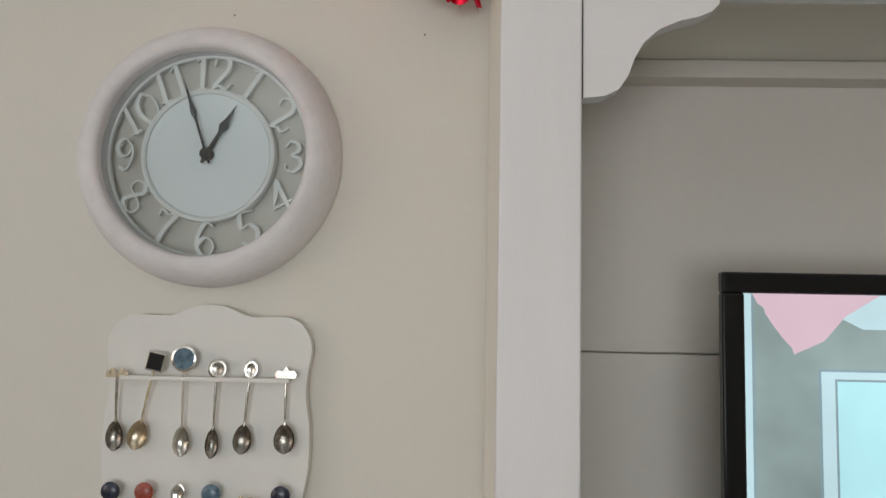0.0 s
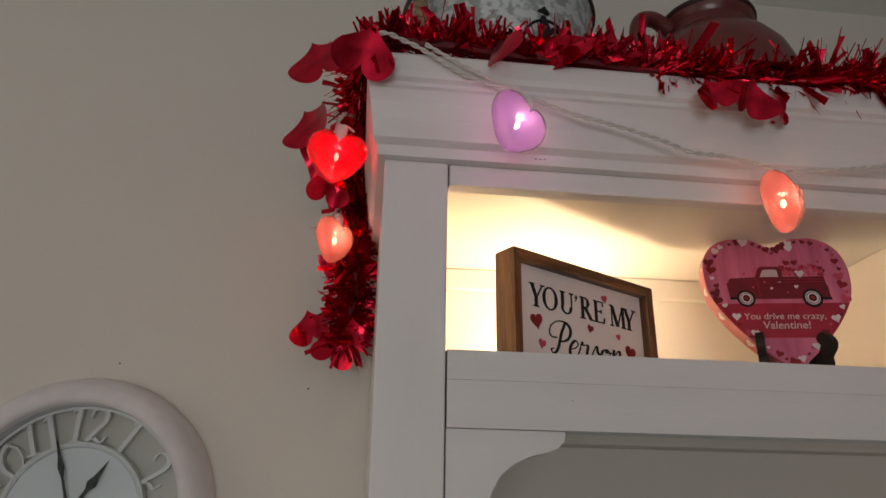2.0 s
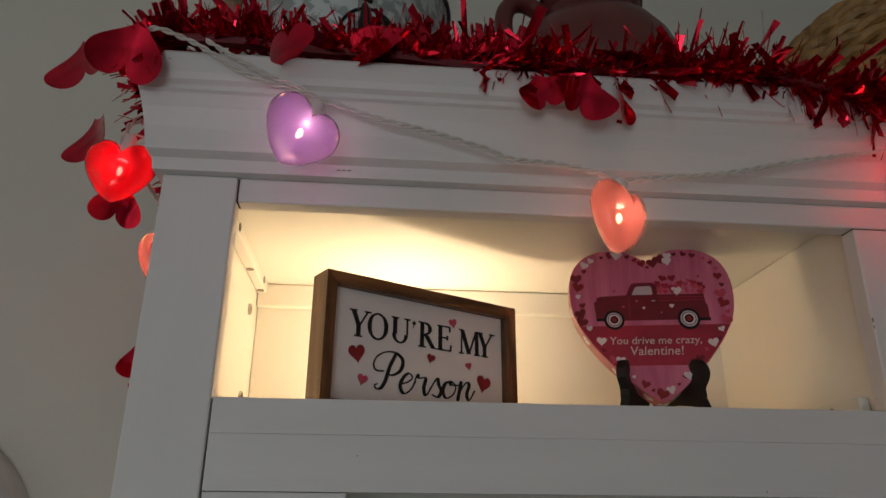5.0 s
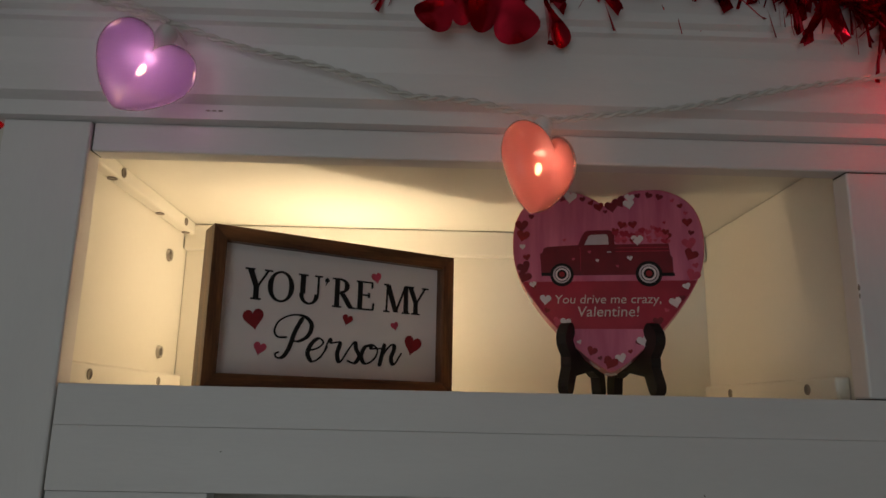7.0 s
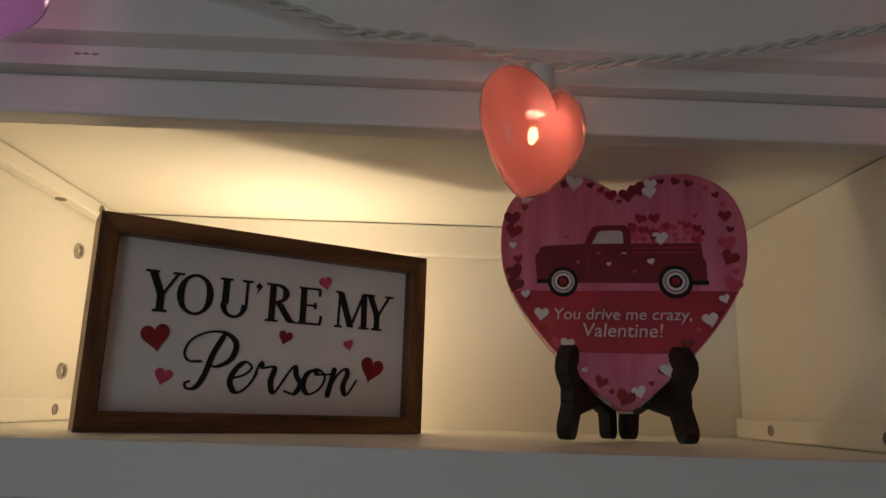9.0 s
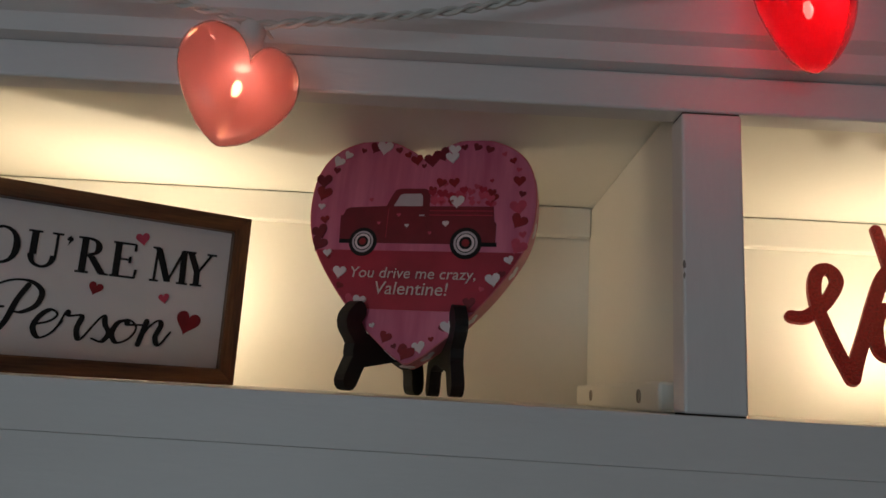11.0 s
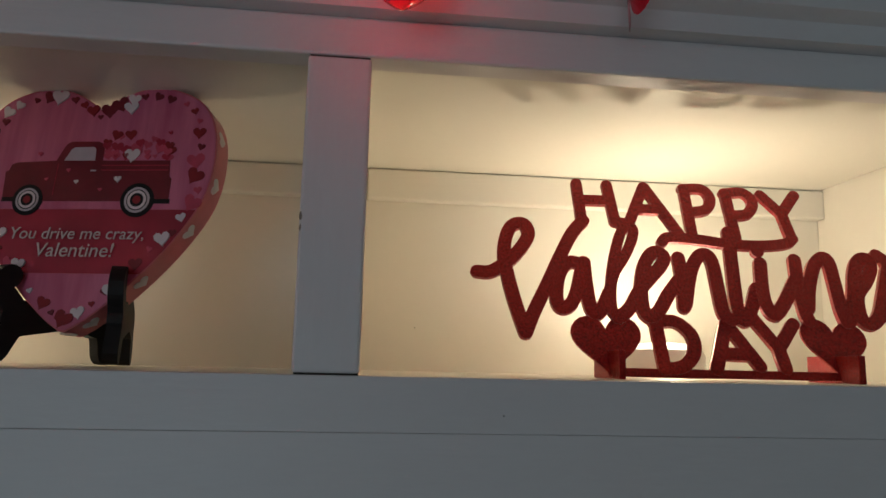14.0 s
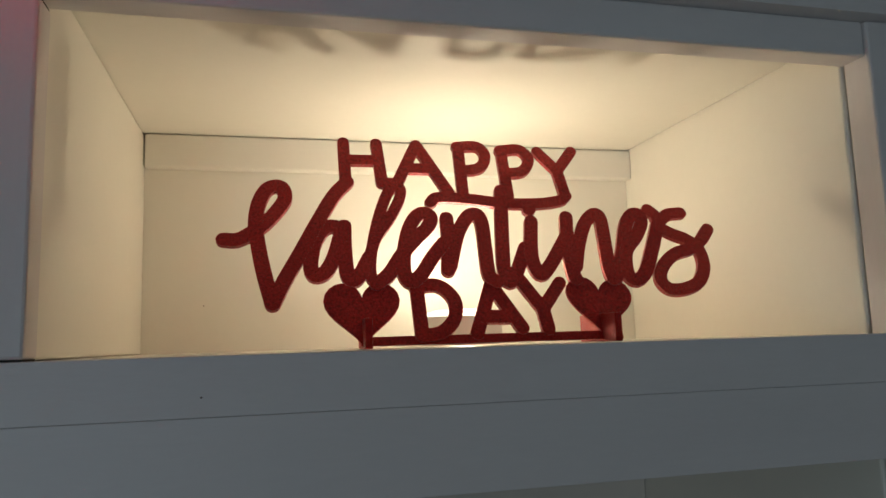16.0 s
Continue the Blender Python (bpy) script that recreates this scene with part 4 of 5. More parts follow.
for z in (-0.0025, -0.1425):
    part("rail", boxed(-0.098, 0.098, -0.013, -0.009, z - 0.0025, z + 0.0025, bevel=0.0008), M_PLAQUE, rack)
    for x in (-0.093, 0.093):
        part("rail_post", boxed(x - 0.003, x + 0.003, -0.0095, 0.0004, z - 0.0025, z + 0.0025, bevel=0), M_PLAQUE, rack)


BEADS = {"navy": M_NAVY, "scarlet": M_SCARLET, "sky": M_ENAMEL}


def spoon(x, z, head, metal, tilt=0.0, length=0.080, bowl=0.0105):
    length *= 1.08
    t = thing("souvenir_spoon", pose(x, WALL_Y - 0.0275, z, 0, tilt, 0), "small silver souvenir spoon hanging on the wall rack", "spoon", "souvenir spoons")
    bm = bmesh.new()
    tube(bm, spline([(0, 0, 0.008), (0, 0.001, -length * 0.35), (0, 0.003, -length * 0.62)], 5), [0.0017] * 5 + [0.0014] * 5 + [0.0021], 8)
    part("stem", bm, metal, t, "", True)
    bm = bmesh.new()
    rows = []
    for i in range(9):
        u = i / 8
        w = bowl * math.sin(math.pi * min(1, 0.04 + 0.94 * u)) ** 0.55 * (0.72 + 0.34 * u) if 0 < i < 8 else bowl * 0.12
        rows.append([bm.verts.new((w * math.sin(b), 0.0008 + 0.0052 * math.cos(b) * math.sin(math.pi * (0.08 + 0.84 * u)), -length * 0.60 - 0.034 * u)) for b in (math.pi * (k / 6 - 0.5) for k in range(7))])
    for a, b in zip(rows, rows[1:]):
        for k in range(6):
            bm.faces.new((a[k], a[k + 1], b[k + 1], b[k]))
    bmesh.ops.solidify(bm, geom=bm.faces[:], thickness=0.0007)
    part("bowl", bm, metal, t, "", True)
    bm = bmesh.new()
    if head == "round":
        capped(bm, lathe(bm, [(0.0130, 0), (0.0148, 0.0008), (0.0148, 0.0022), (0.0128, 0.003)], 24))
        part("emblem", bm, M_SILVER, t, "", True, pose(0, 0.0012, 0.0228, 90, 0, 0))
        bm = bmesh.new()
        capped(bm, lathe(bm, [(0.0122, 0.003), (0.0122, 0.0034)], 24))
        part("enamel", bm, M_ENAMEL, t, "blue enamel disc", False, pose(0, 0.0012, 0.0228, 90, 0, 0))
    elif head == "square":
        part("emblem", boxed(-0.0105, 0.0105, -0.0015, 0.001, 0.008, 0.030, bevel=0.0008), M_SILVER, t)
        part("enamel", boxed(-0.0088, 0.0088, -0.0021, -0.0014, 0.0098, 0.0282, bevel=0.0004), M_BLACKMATT, t, "dark enamel square")
    elif head in BEADS:
        bm = bmesh.new()
        capped(bm, lathe(bm, [(0.0060, 0), (0.0100, 0.0008), (0.0110, 0.0024), (0.0085, 0.0042), (0.0030, 0.0050)], 20))
        part("emblem", bm, BEADS[head], t, head + " enamel emblem", True, pose(0, 0.0012, 0.0125, 90, 0, 0))
    elif head == "crest":
        bm = plate(bmesh.new(), [(-0.011, 0.003), (-0.0125, 0.008), (-0.009, 0.012), (-0.004, 0.011), (0.0, 0.0165), (0.004, 0.011), (0.009, 0.012), (0.0125, 0.008), (0.011, 0.003)], -0.0012, 0.0012)
        part("emblem", bm, M_OLDSILVER, t)
    elif head == "town":
        bm = bmesh.new()
        for u, h in ((-0.0105, 0.007), (-0.005, 0.010), (0.0, 0.006), (0.005, 0.009), (0.0105, 0.007)):
            box(bm, u - 0.0024, u + 0.0024, -0.0012, 0.0012, 0.001, 0.001 + h, 0.0005)
        box(bm, -0.0128, 0.0128, -0.001, 0.001, 0.0, 0.003, 0.0004)
        part("emblem", bm, M_GOLD, t)
    else:
        bm = bmesh.new()
        capped(bm, lathe(bm, [(0.0065, 0), (0.0102, 0.0006), (0.0108, 0.0018), (0.0072, 0.0024), (0.0055, 0.0016)], 20))
        part("emblem", bm, M_OLDSILVER if head == "coin" else M_SILVER, t, "", True, pose(0, 0.001, 0.012, 90, 0, 0) @ Matrix.Diagonal((1 if head == "coin" else 0.75, 1, 1, 1)))
    return t


ROD = 1.3405
for x, head, metal, tilt, length, bowl in ((-0.484, "town", M_OLDSILVER, 0, 0.076, 0.0115), (-0.444, "square", M_GOLD, 12, 0.076, 0.0125), (-0.407, "round", M_SILVER, 0, 0.083, 0.0108),
                                           (-0.369, "coin", M_OLDSILVER, 2, 0.085, 0.0088), (-0.331, "knob", M_OLDSILVER, 5, 0.077, 0.0120), (-0.289, "crest", M_OLDSILVER, 0, 0.074, 0.0135)):
    spoon(x, ROD, head, metal, tilt, length, bowl)
for x, head, metal in ((-0.484, "navy", M_OLDSILVER), (-0.446, "scarlet", M_GOLD), (-0.407, "knob", M_SILVER), (-0.369, "sky", M_SILVER), (-0.330, "town", M_GOLD), (-0.291, "navy", M_OLDSILVER)):
    spoon(x, ROD - 0.140, head, metal, rng.uniform(-3, 3))
for x, z in ((-0.376, 1.781), (-0.141, 1.758)):
    bm = bmesh.new()
    capped(bm, lathe(bm, [(0.0011, 0.0), (0.0011, 0.0007)], 10))
    tagged(mesh("nail_hole", bm, M_GAP, m=pose(x, WALL_Y, z, 90, 0, 0)), "tiny dark nail hole in the painted wall", "nail hole")

# ---- the television ----
tv = thing("television", pose(0.145, 0.118, 0.7505), "flat television with glossy black bezel showing a pale picture", "television")
TVW, TVZ0, TVZ1, BZ = 0.76, 0.24, 0.7140, 0.0190
part("housing", boxed(0.012, TVW - 0.012, 0.012, 0.045, TVZ0, TVZ1, bevel=0.004), M_BEZEL, tv)
for dims in ((0, TVW, 0, 0.0118, TVZ1 - BZ, TVZ1), (0, TVW, 0, 0.0118, TVZ0, TVZ0 + BZ), (0, BZ + 0.001, 0, 0.0118, TVZ0 + BZ, TVZ1 - BZ), (TVW - BZ, TVW, 0, 0.0118, TVZ0 + BZ, TVZ1 - BZ)):
    part("bezel", boxed(*dims, bevel=0.002), M_BEZEL, tv)
part("foot", boxed(0.2, 0.56, -0.06, 0.1, 0.0, 0.012, bevel=0.004), M_BEZEL, tv)
part("neck", boxed(0.34, 0.42, 0.02, 0.045, 0.0105, TVZ0 + 0.01, bevel=0.003), M_BEZEL, tv)
sx0, sx1, sz0, sz1 = BZ, TVW - BZ, TVZ0 + BZ, TVZ1 - BZ
screen = part("screen", boxed(sx0, sx1, 0.0095, 0.0116, sz0, sz1, bevel=0), M_SCREEN_WALL, tv)
part("screen_picture", boxed(sx0 + 0.0015, sx0 + 0.010, 0.0090, 0.0094, sz0, sz1, bevel=0), M_SCREEN_PALE, screen)
part("screen_picture", boxed(sx0 + 0.010, sx0 + 0.0125, 0.0089, 0.0094, sz0, sz1, bevel=0), M_SCREEN_GREY, screen)
part("screen_picture", plate(bmesh.new(), [(sx0 + 0.10, sz1), (sx0 + 0.08, sz1 - 0.016), (sx0 + 0.11, sz1 - 0.031), (sx1, sz1 - 0.031), (sx1, sz1)], 0.0090, 0.0094), M_SCREEN_PALE, screen)
pen_edge = [(sx0 + 0.011, sz1)] + [(sx0 + 0.011 + 0.037 * i / 12 + rng.uniform(-0.0015, 0.0015), sz1 - 0.053 * i / 12) for i in range(1, 12)] + [(sx0 + 0.048, sz1 - 0.0545), (sx0 + 0.075, sz1 - 0.042), (sx0 + 0.094, sz1 - 0.020), (sx0 + 0.126, sz1)]
part("screen_picture", plate(bmesh.new(), pen_edge, 0.0086, 0.0094), M_SCREEN_PINK, screen, "pink pennant in the picture")
part("screen_picture", boxed(sx0 + 0.069, sx1, 0.0088, 0.0094, sz0, sz1 - 0.067, bevel=0), M_SCREEN_GREY, screen)
part("screen_picture", boxed(sx0 + 0.0715, sx1, 0.0086, 0.0094, sz0, sz1 - 0.0695, bevel=0), M_SCREEN_PALE, screen)
part("screen_picture", boxed(sx0 + 0.0835, sx1, 0.0084, 0.0094, sz0, sz1 - 0.076, bevel=0), M_SCREEN_GREY, screen)
part("screen_picture", boxed(sx0 + 0.0855, sx1, 0.0082, 0.0094, sz0, sz1 - 0.078, bevel=0), M_SCREEN_CYAN, screen)

# ---- things on top of the cabinet ----
bucket = thing("zinc_bucket", pose(0.070, 0.098, TOP + 0.0003), "mottled galvanised bucket with a jute rope handle", "bucket")
bm = bmesh.new()
rings = lathe(bm, [(0.002, 0.004), (0.098, 0.004), (0.100, 0.0), (0.103, 0.002), (0.1165, 0.153), (0.1145, 0.153), (0.101, 0.006), (0.002, 0.006)], 72)
part("pail", bm, M_ZINC, bucket, "", True)
bm = bmesh.new()
tube(bm, [(0.1172 * math.cos(2 * math.pi * i / 64), 0.1172 * math.sin(2 * math.pi * i / 64), 0.154) for i in range(64)], 0.0032, 10, True)
part("rolled_rim", bm, M_RIM, bucket, "dark rolled rim", True)
bm = bmesh.new()
rope = spline([(-0.098, -0.074, 0.085), (-0.102, -0.080, 0.112), (-0.104, -0.082, 0.150), (-0.099, -0.079, 0.190), (-0.09, -0.06, 0.26), (-0.04, 0.0, 0.33), (0.02, 0.05, 0.30), (0.050, 0.088, 0.22), (0.058, 0.104, 0.16), (0.058, 0.106, 0.10)], 14)
twisted(bm, rope, 0.0052, 0.0042, 55, 7)
part("rope_handle", bm, M_ROPE, bucket, "twisted jute rope handle", True)
bm = bmesh.new()
for k in range(3):
    tube(bm, [(-0.1005 + 0.010 * math.cos(2 * math.pi * i / 20), -0.079 + 0.0095 * math.sin(2 * math.pi * i / 20), 0.160 + 0.009 * k + 0.003 * math.sin(4 * math.pi * i / 20 + k)) for i in range(20)], 0.0055, 8, True)
part("rope_knot", bm, M_ROPE, bucket, "", True)


def on_pail(u, z, lift=0.0012):
    r = 0.1025 + 0.0135 * (z - 0.002) / 0.151 + lift
    a = -math.pi / 2 + u / 0.11
    return r * math.cos(a), r * math.sin(a), z


bm = bmesh.new()
tube(bm, [on_pail(0.036 + 0.030 * math.cos(math.pi * i / 16), 0.052 + 0.030 * math.sin(math.pi * i / 16)) for i in range(17)], 0.0017, 6)
tube(bm, [on_pail(0.048 + 0.014 * math.cos(2 * math.pi * i / 16), 0.058 + 0.016 * math.sin(2 * math.pi * i / 16)) for i in range(16)], 0.0035, 6, True)
tube(bm, [on_pail(0.030, 0.045), on_pail(0.031, 0.070), on_pail(0.029, 0.086)], [0.0075, 0.0070, 0.0028], 8)
tube(bm, [on_pail(0.023, 0.091), on_pail(0.029, 0.094), on_pail(0.036, 0.090)], [0.001, 0.0042, 0.002], 8)
part("black_motif", bm, M_BLACKMATT, bucket, "black metal motif on the pail's front", True)

jug = thing("clay_jug", pose(0.357, 0.115, TOP + 0.0003), "maroon glazed clay jug with one loop handle", "jug")
bm = bmesh.new()
lathe(bm, [(0.002, 0.003), (0.058, 0.0), (0.064, 0.004), (0.090, 0.045), (0.1005, 0.080), (0.100, 0.105), (0.092, 0.130), (0.078, 0.152), (0.066, 0.163), (0.0560, 0.172), (0.0545, 0.185), (0.0600, 0.193), (0.0605, 0.199), (0.056, 0.202), (0.050, 0.198), (0.048, 0.185), (0.056, 0.17), (0.088, 0.125), (0.094, 0.08), (0.06, 0.01), (0.002, 0.008)], 64)
part("jug_body", bm, M_JUG, jug, "", True)
bm = bmesh.new()
tube(bm, [(0.0582 * math.cos(2 * math.pi * i / 48), 0.0582 * math.sin(2 * math.pi * i / 48), 0.1995) for i in range(48)], 0.0046, 10, True)
part("jug_rim", bm, M_JUGRIM, jug, "dark rounded rim", True)
bm = bmesh.new()
tube(bm, spline([(-0.056, -0.006, 0.184), (-0.078, -0.012, 0.193), (-0.097, -0.017, 0.186), (-0.106, -0.02, 0.165), (-0.104, -0.02, 0.138), (-0.088, -0.016, 0.122)], 6), 0.0105, 14)
part("jug_handle", bm, M_JUG, jug, "", True)

basket = thing("wicker_basket", pose(0.757, 0.135, TOP + 0.0003), "honey-coloured round coiled wicker basket", "basket")
coils = ((0.180, 0.012), (0.182, 0.034), (0.181, 0.056), (0.178, 0.078), (0.173, 0.100), (0.166, 0.122), (0.156, 0.143), (0.143, 0.164), (0.127, 0.184), (0.108, 0.203), (0.086, 0.220), (0.060, 0.234))
for rr, zz in coils:
    bm = bmesh.new()
    n_ = 130
    circle = [(rr * math.cos(2 * math.pi * i / n_), rr * math.sin(2 * math.pi * i / n_) * 0.86, zz + 0.0015 * math.sin(14 * math.pi * i / n_ + 40 * rr)) for i in range(n_ + 1)]
    twisted(bm, circle, 0.0068, 0.0060, 15, 7)
    part("coil", bm, M_WICKER, basket, "", True)
for k in range(22):
    a = 2 * math.pi * k / 22
    bm = bmesh.new()
    tube(bm, [((r_ - 0.004) * math.cos(a), (r_ - 0.004) * 0.86 * math.sin(a), z_) for r_, z_ in ((0.182, 0.004), (0.180, 0.055), (0.168, 0.105), (0.142, 0.155), (0.098, 0.205), (0.055, 0.238))], 0.0038, 6)
    part("stake", bm, M_WICKER, basket, "", True)

# ---- tinsel and foil hearts ----
def tinsel(bm, line, count, reach, rnd, flat=0.55):
    """Foil strips standing out all round a line."""
    line = [Vector(q) for q in line]
    for _ in range(count):
        u = rnd.random() * (len(line) - 1.001)
        i = int(u)
        q = line[i].lerp(line[i + 1], u - i)
        d = (line[i + 1] - line[i]).normalized()
        out = Vector((rnd.gauss(0, 1), rnd.gauss(0, 1), rnd.gauss(0, 1)))
        out = (out - out.dot(d) * d * flat).normalized()
        if -0.06 < q.x < 0.21 and q.y < 0:   # pushed back on to the board
            out = Vector((out.x, out.y * 0.6 + 0.15, abs(out.z) * 0.8 + 0.05)).normalized()
        length = reach * rnd.uniform(0.40, 1.35)
        wide = rnd.choice((0.0004, 0.0005, 0.0006, 0.0009, 0.0015, 0.0024, 0.0034, 0.0050))
        side = out.cross(Vector((rnd.gauss(0, 1), rnd.gauss(0, 1), rnd.gauss(0, 1)))).normalized() * wide
        bend = Vector((rnd.gauss(0, 1), rnd.gauss(0, 1), rnd.gauss(0, 1) - 0.3)) * length * 0.10
        twist = side.lerp(out.cross(side).normalized() * wide, rnd.random() * 0.7)
        pts = [q + side * 0.6, q - side * 0.6, q + out * length * 0.55 - side + bend, q + out * length * 0.55 + side + bend, q + out * length - twist + bend * 2.2, q + out * length + twist + bend * 2.2]
        v = [bm.verts.new(p) for p in pts]
        bm.faces.new((v[0], v[1], v[2], v[3]))
        bm.faces.new((v[3], v[2], v[4], v[5]))
    return bm


def foil_heart(parent, m, width, height, curl):
    """A thin heart of foil, curled across."""
    bm = bmesh.new()
    outline = heart(width, height, 48)
    mid = bm.verts.new((0, 0, 0))
    rows = []
    for s in (0.35, 0.7, 1.0):
        rows.append([bm.verts.new((x * s, -curl * ((x * s / width * 2) ** 2), z * s)) for x, z in outline])
    for i in range(48):
        j = (i + 1) % 48
        bm.faces.new((mid, rows[0][i], rows[0][j]))
        for a, b in zip(rows, rows[1:]):
            bm.faces.new((a[i], b[i], b[j], a[j]))
    return part("foil_heart", bm, M_FOIL, parent, "curled shiny red foil heart", True, m)


rt = random.Random(11)
garland = thing("tinsel_garland", pose(0, 0, 0), "red tinsel garland with foil hearts along the cabinet top", "garland")
top_line = spline([(-0.082, 0.19, 2.034), (-0.090, 0.10, 2.034), (-0.092, 0.02, 2.036), (-0.070, -0.026, 2.040), (-0.01, -0.030, 2.042), (0.06, -0.026, 2.040), (0.13, -0.034, 2.034), (0.19, -0.032, 2.030), (0.25, -0.034, 2.033), (0.33, -0.030, 2.032),
                   (0.40, -0.034, 2.038), (0.47, -0.040, 2.032), (0.54, -0.046, 2.014), (0.60, -0.048, 2.008), (0.67, -0.046, 2.016), (0.76, -0.040, 2.030), (0.88, -0.036, 2.034), (1.0, -0.034, 2.030), (1.09, -0.02, 2.036)], 6)
bm = bmesh.new()
tinsel(bm, top_line, 6800, 0.031, rt)
tagged(part("tinsel", bm, M_FOIL, garland), kind="stuff")
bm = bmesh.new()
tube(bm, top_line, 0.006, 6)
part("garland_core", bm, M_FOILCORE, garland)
drop = spline([(-0.090, 0.17, 2.030), (-0.098, 0.205, 2.00), (-0.096, 0.225, 1.965), (-0.090, 0.235, 1.92), (-0.088, 0.240, 1.875), (-0.092, 0.245, 1.835), (-0.096, 0.248, 1.805)], 6)
bm = bmesh.new()
tinsel(bm, drop, 2300, 0.030, rt)
tagged(part("tinsel", bm, M_FOIL, garland), kind="stuff")
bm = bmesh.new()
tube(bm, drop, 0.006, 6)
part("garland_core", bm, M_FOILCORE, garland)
def hang_hearts(*rows):
    for x, y, z, rx, ry, rz, w, h, curl in rows:
        foil_heart(garland, pose(x, y, z, rx, ry, rz), w, h, curl)


hang_hearts((-0.132, -0.030, 2.014, 10, 155, -22, 0.062, 0.060, 0.012), (-0.086, -0.052, 2.014, -14, -165, 8, 0.062, 0.058, 0.010), (-0.142, 0.04, 1.982, 8, 150, -35, 0.060, 0.056, 0.014), (-0.130, 0.065, 1.955, 20, 30, -10, 0.056, 0.052, 0.012), (-0.118, 0.06, 1.925, -30, 190, 20, 0.046, 0.044, 0.010), (0.254, -0.054, 1.994, 5, 165, -12, 0.044, 0.042, 0.018), (0.288, -0.060, 1.990, -12, 195, 16, 0.050, 0.046, 0.022))
hang_hearts((0.272, -0.050, 2.002, 10, 140, 30, 0.040, 0.040, 0.016), (0.322, -0.050, 1.990, 4, 175, 55, 0.036, 0.040, 0.008), (0.06, -0.040, 2.040, -84, 20, 8, 0.056, 0.050, 0.006), (0.118, -0.050, 2.036, -24, -100, -6, 0.036, 0.070, 0.006), (0.33, -0.05, 2.036, -70, 5, 0, 0.05, 0.045, 0.006), (0.700, -0.050, 1.931, 4, 178, 84, 0.040, 0.048, 0.006), (0.700, -0.052, 1.975, 4, 160, 70, 0.040, 0.046, 0.010))
hang_hearts((0.665, -0.062, 1.992, 6, 170, 30, 0.036, 0.038, 0.010), (0.69, -0.066, 1.988, 0, 185, -25, 0.034, 0.036, 0.010), (-0.140, 0.258, 1.826, 5, 160, -18, 0.052, 0.050, 0.014), (-0.108, 0.246, 1.798, -25, 200, 12, 0.054, 0.046, 0.012), (-0.118, 0.235, 1.895, 0, 20, -40, 0.040, 0.040, 0.010), (-0.088, 0.225, 1.812, -15, 170, 25, 0.040, 0.038, 0.012), (0.040, -0.056, 2.018, 84, -40, 10, 0.044, 0.056, 0.006))

# ---- the heart lights ----
lights = thing("string_lights", pose(0, 0, 0), "white twisted string lights with glowing plastic hearts", "string lights")
wire = spline([(-0.085, 0.15, 2.03), (-0.094, 0.06, 2.028), (-0.080, -0.044, 2.034), (-0.045, -0.048, 2.028), (0.003, -0.047, 2.000), (0.040, -0.046, 1.987), (0.071, -0.046, 1.978), (0.116, -0.046, 1.963), (0.159, -0.045, 1.954), (0.203, -0.044, 1.942), (0.229, -0.043, 1.933), (0.267, -0.042, 1.931), (0.301, -0.042, 1.924), (0.325, -0.042, 1.919),
               (0.357, -0.042, 1.923), (0.417, -0.043, 1.931), (0.484, -0.045, 1.945), (0.583, -0.046, 1.963), (0.64, -0.046, 1.985), (0.70, -0.046, 1.998), (0.8, -0.046, 2.01), (1.0, -0.046, 2.02)], 16)
bm = bmesh.new()
twisted(bm, wire, 0.00125, 0.0014, 44, 6)
part("cable", bm, M_CABLE, lights, "thin white twisted cable", True)
tail = spline([(-0.030, -0.046, 2.030), (0.004, -0.050, 2.007), (0.030, -0.050, 1.9945), (0.052, -0.049, 1.986), (0.066, -0.049, 1.978)], 14)
bm = bmesh.new()
twisted(bm, tail, 0.00115, 0.0013, 44, 6)
part("cable", bm, M_CABLE, lights, "thin white twisted cable", True)
left_wire = spline([(-0.090, 0.10, 2.03), (-0.105, 0.05, 2.005), (-0.112, 0.034, 1.985), (-0.118, 0.09, 1.975), (-0.112, 0.17, 1.965), (-0.118, 0.22, 1.965), (-0.121, 0.252, 1.962)], 14)
bm = bmesh.new()
twisted(bm, left_wire, 0.00125, 0.0014, 44, 6)
part("cable", bm, M_CABLE, lights, "thin white twisted cable", True)


def plump(w, h, n_):
    """A full, rounded heart about its middle."""
    side = spline([(0, 0.76, 0), (0.10, 0.87, 0), (0.28, 0.975, 0), (0.52, 1.0, 0), (0.76, 0.955, 0), (0.94, 0.83, 0), (1.0, 0.67, 0), (0.93, 0.49, 0), (0.70, 0.285, 0), (0.42, 0.12, 0), (0.18, 0.035, 0), (0.05, 0.006, 0), (0, 0, 0)], 3)
    both = [(p.x, p.y) for p in side] + [(-p.x, p.y) for p in side[-2:0:-1]]
    return [(x * w / 2, (z - 0.52) * h) for x, z in both]


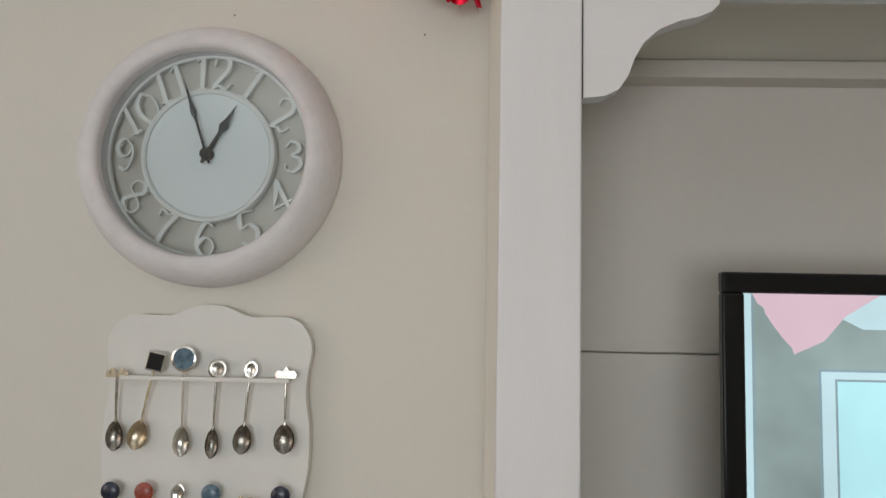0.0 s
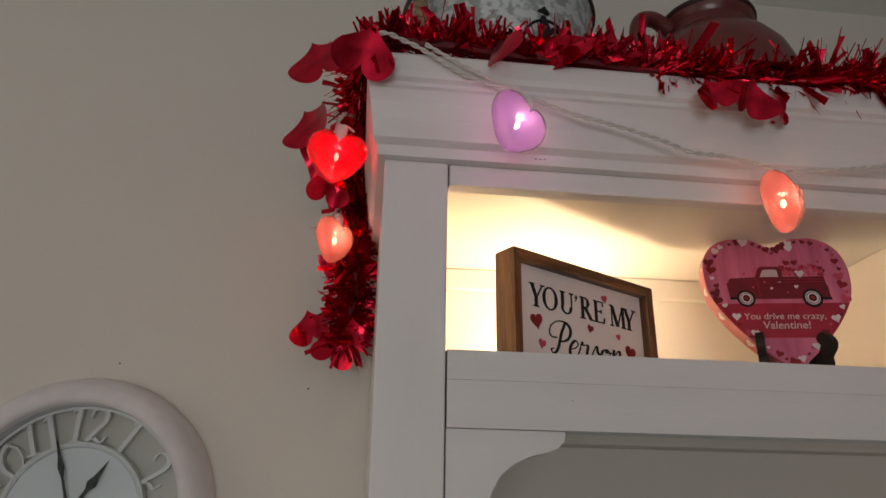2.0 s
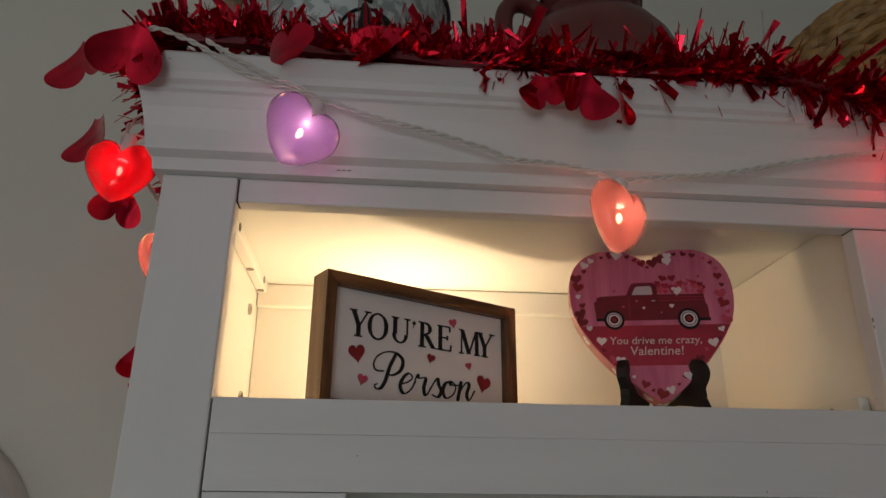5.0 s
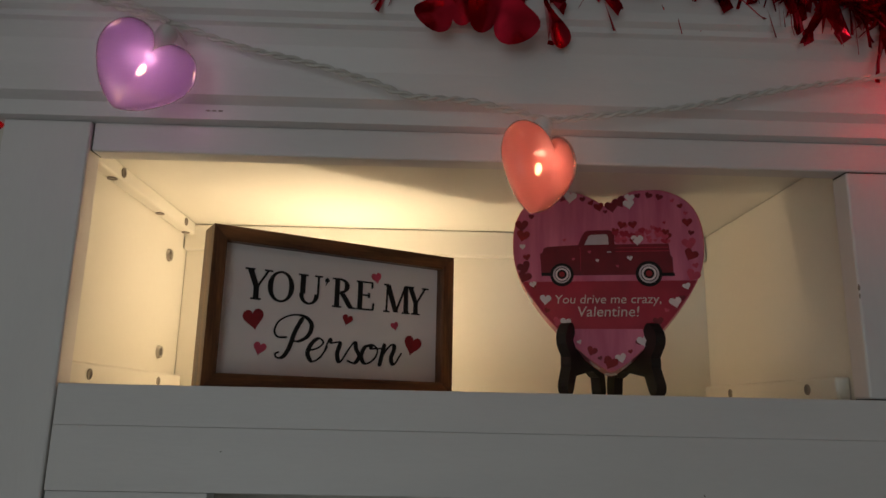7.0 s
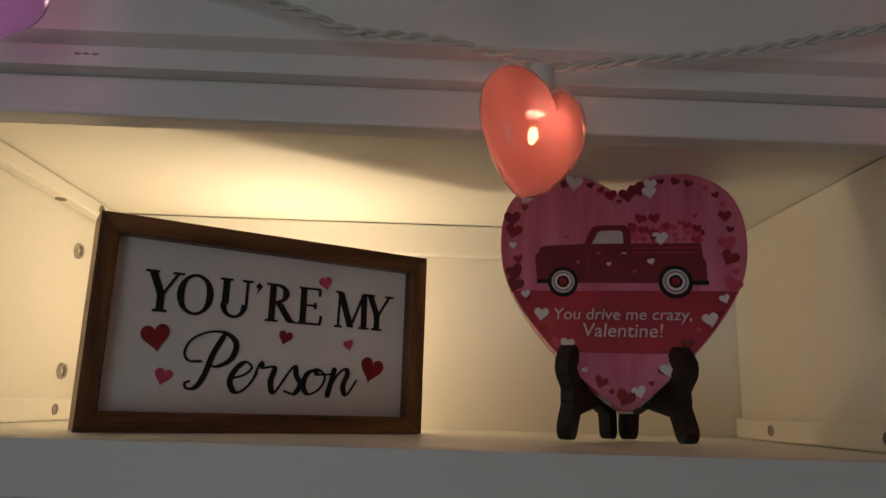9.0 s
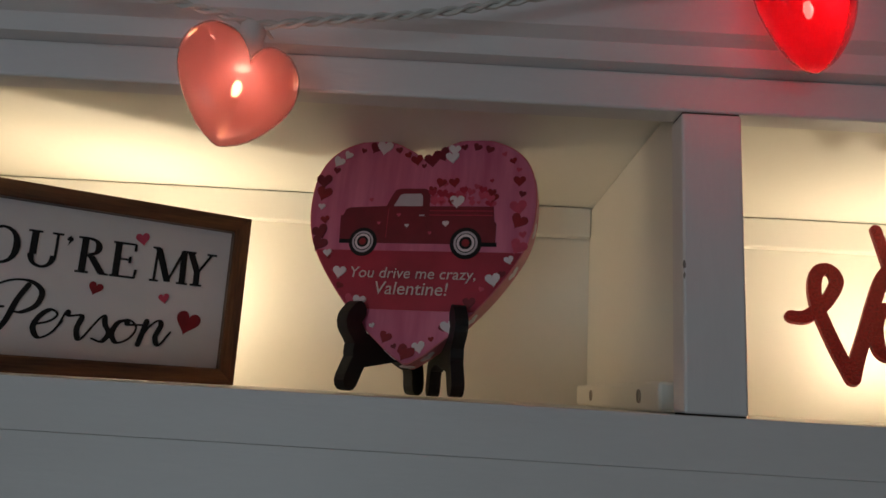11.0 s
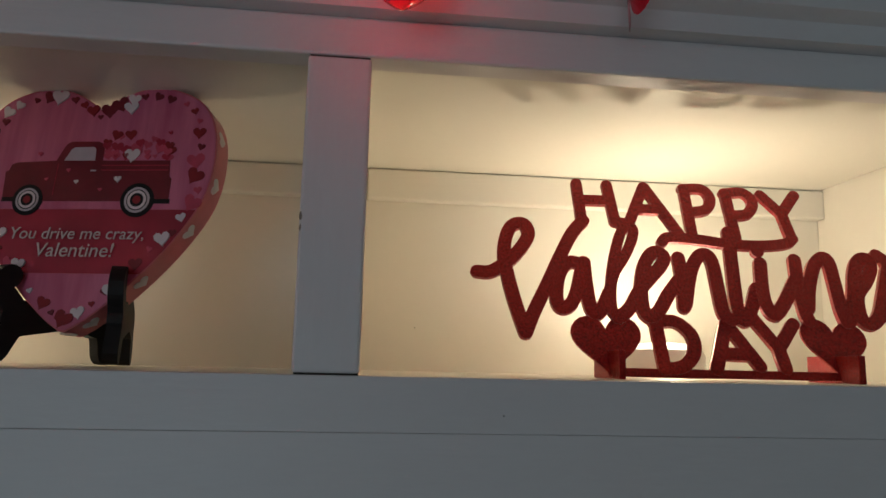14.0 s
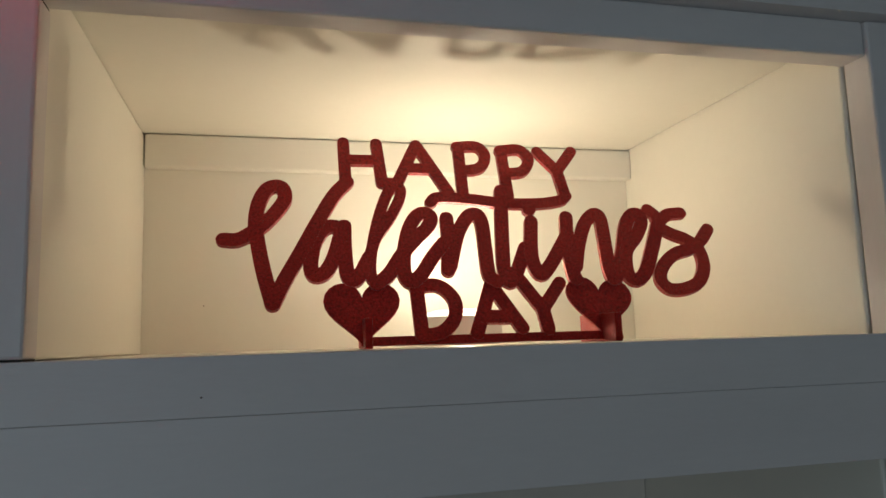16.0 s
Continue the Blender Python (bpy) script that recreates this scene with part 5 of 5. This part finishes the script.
def heart_bulb(x, y, z, color, turn, lean, rgb, power, w=0.063, h=0.061, t=0.0150):
    """A puffy plastic heart with a small bulb inside; x, y, z is the bulb."""
    bm = bmesh.new()
    outline = plump(w, h, 0)
    n_ = len(outline)
    rings, levels = [], [(0.0, 1.0), (0.26, 0.97), (0.5, 0.89), (0.72, 0.74), (0.88, 0.53), (0.97, 0.28)]
    cz = 0.006
    for side in (1, -1):
        rows = []
        for up, s in levels:
            rows.append([bm.verts.new((px * s, -side * t * up, cz + (pz - cz) * s)) for px, pz in outline])
        tip = bm.verts.new((0, -side * t, cz))
        for a, b in zip(rows, rows[1:]):
            for i in range(n_):
                bm.faces.new((a[i], a[(i + 1) % n_], b[(i + 1) % n_], b[i]))
        for i in range(n_):
            bm.faces.new((rows[-1][i], rows[-1][(i + 1) % n_], tip))
    bmesh.ops.remove_doubles(bm, verts=bm.verts, dist=1e-5)
    m = pose(x, y, z, 0, lean, turn)
    shell = part("heart_shade", bm, M_CANDY[color], lights, "glowing " + color + " plastic heart", True, m)
    bm = bmesh.new()
    tube(bm, [(0, 0, 0.004), (0.0005, 0, 0.0), (0, 0, -0.004)], [0.0016, 0.0026, 0.0012], 8)
    part("bulb", bm, M_FILAMENT, shell, "lit warm bulb", True)
    bm = bmesh.new()
    capped(bm, lathe(bm, [(0.0045, 0.011), (0.0062, 0.016), (0.0066, 0.034), (0.0058, 0.036)], 12))
    tube(bm, [(0, 0, 0.035), (0.002, 0.004, 0.041), (0.007, 0.010, 0.043), (0.013, 0.013, 0.041)], 0.0011, 6)
    part("bulb_socket", bm, M_PUCK, shell, "white plastic socket", True)
    lamp("heart_glow", "POINT", m @ pose(0, -0.003, 0.001), power, rgb, radius=0.004)
    return shell


heart_bulb(0.0555, -0.058, 1.9385, "violet", 30, 24, (1.0, 0.66, 0.60), 0.11)
heart_bulb(0.3155, -0.042, 1.8840, "pink", 34, 9, (1.0, 0.70, 0.50), 0.10, 0.061, 0.060)
heart_bulb(0.590, -0.056, 1.934, "red", 26, -9, (1.0, 0.42, 0.28), 0.26)
heart_bulb(-0.112, 0.032, 1.942, "red", 5, 6, (1.0, 0.42, 0.28), 0.13, 0.062, 0.058)
heart_bulb(-0.1165, 0.196, 1.9165, "pink", 46, 8, (1.0, 0.72, 0.50), 0.10, 0.056, 0.056)
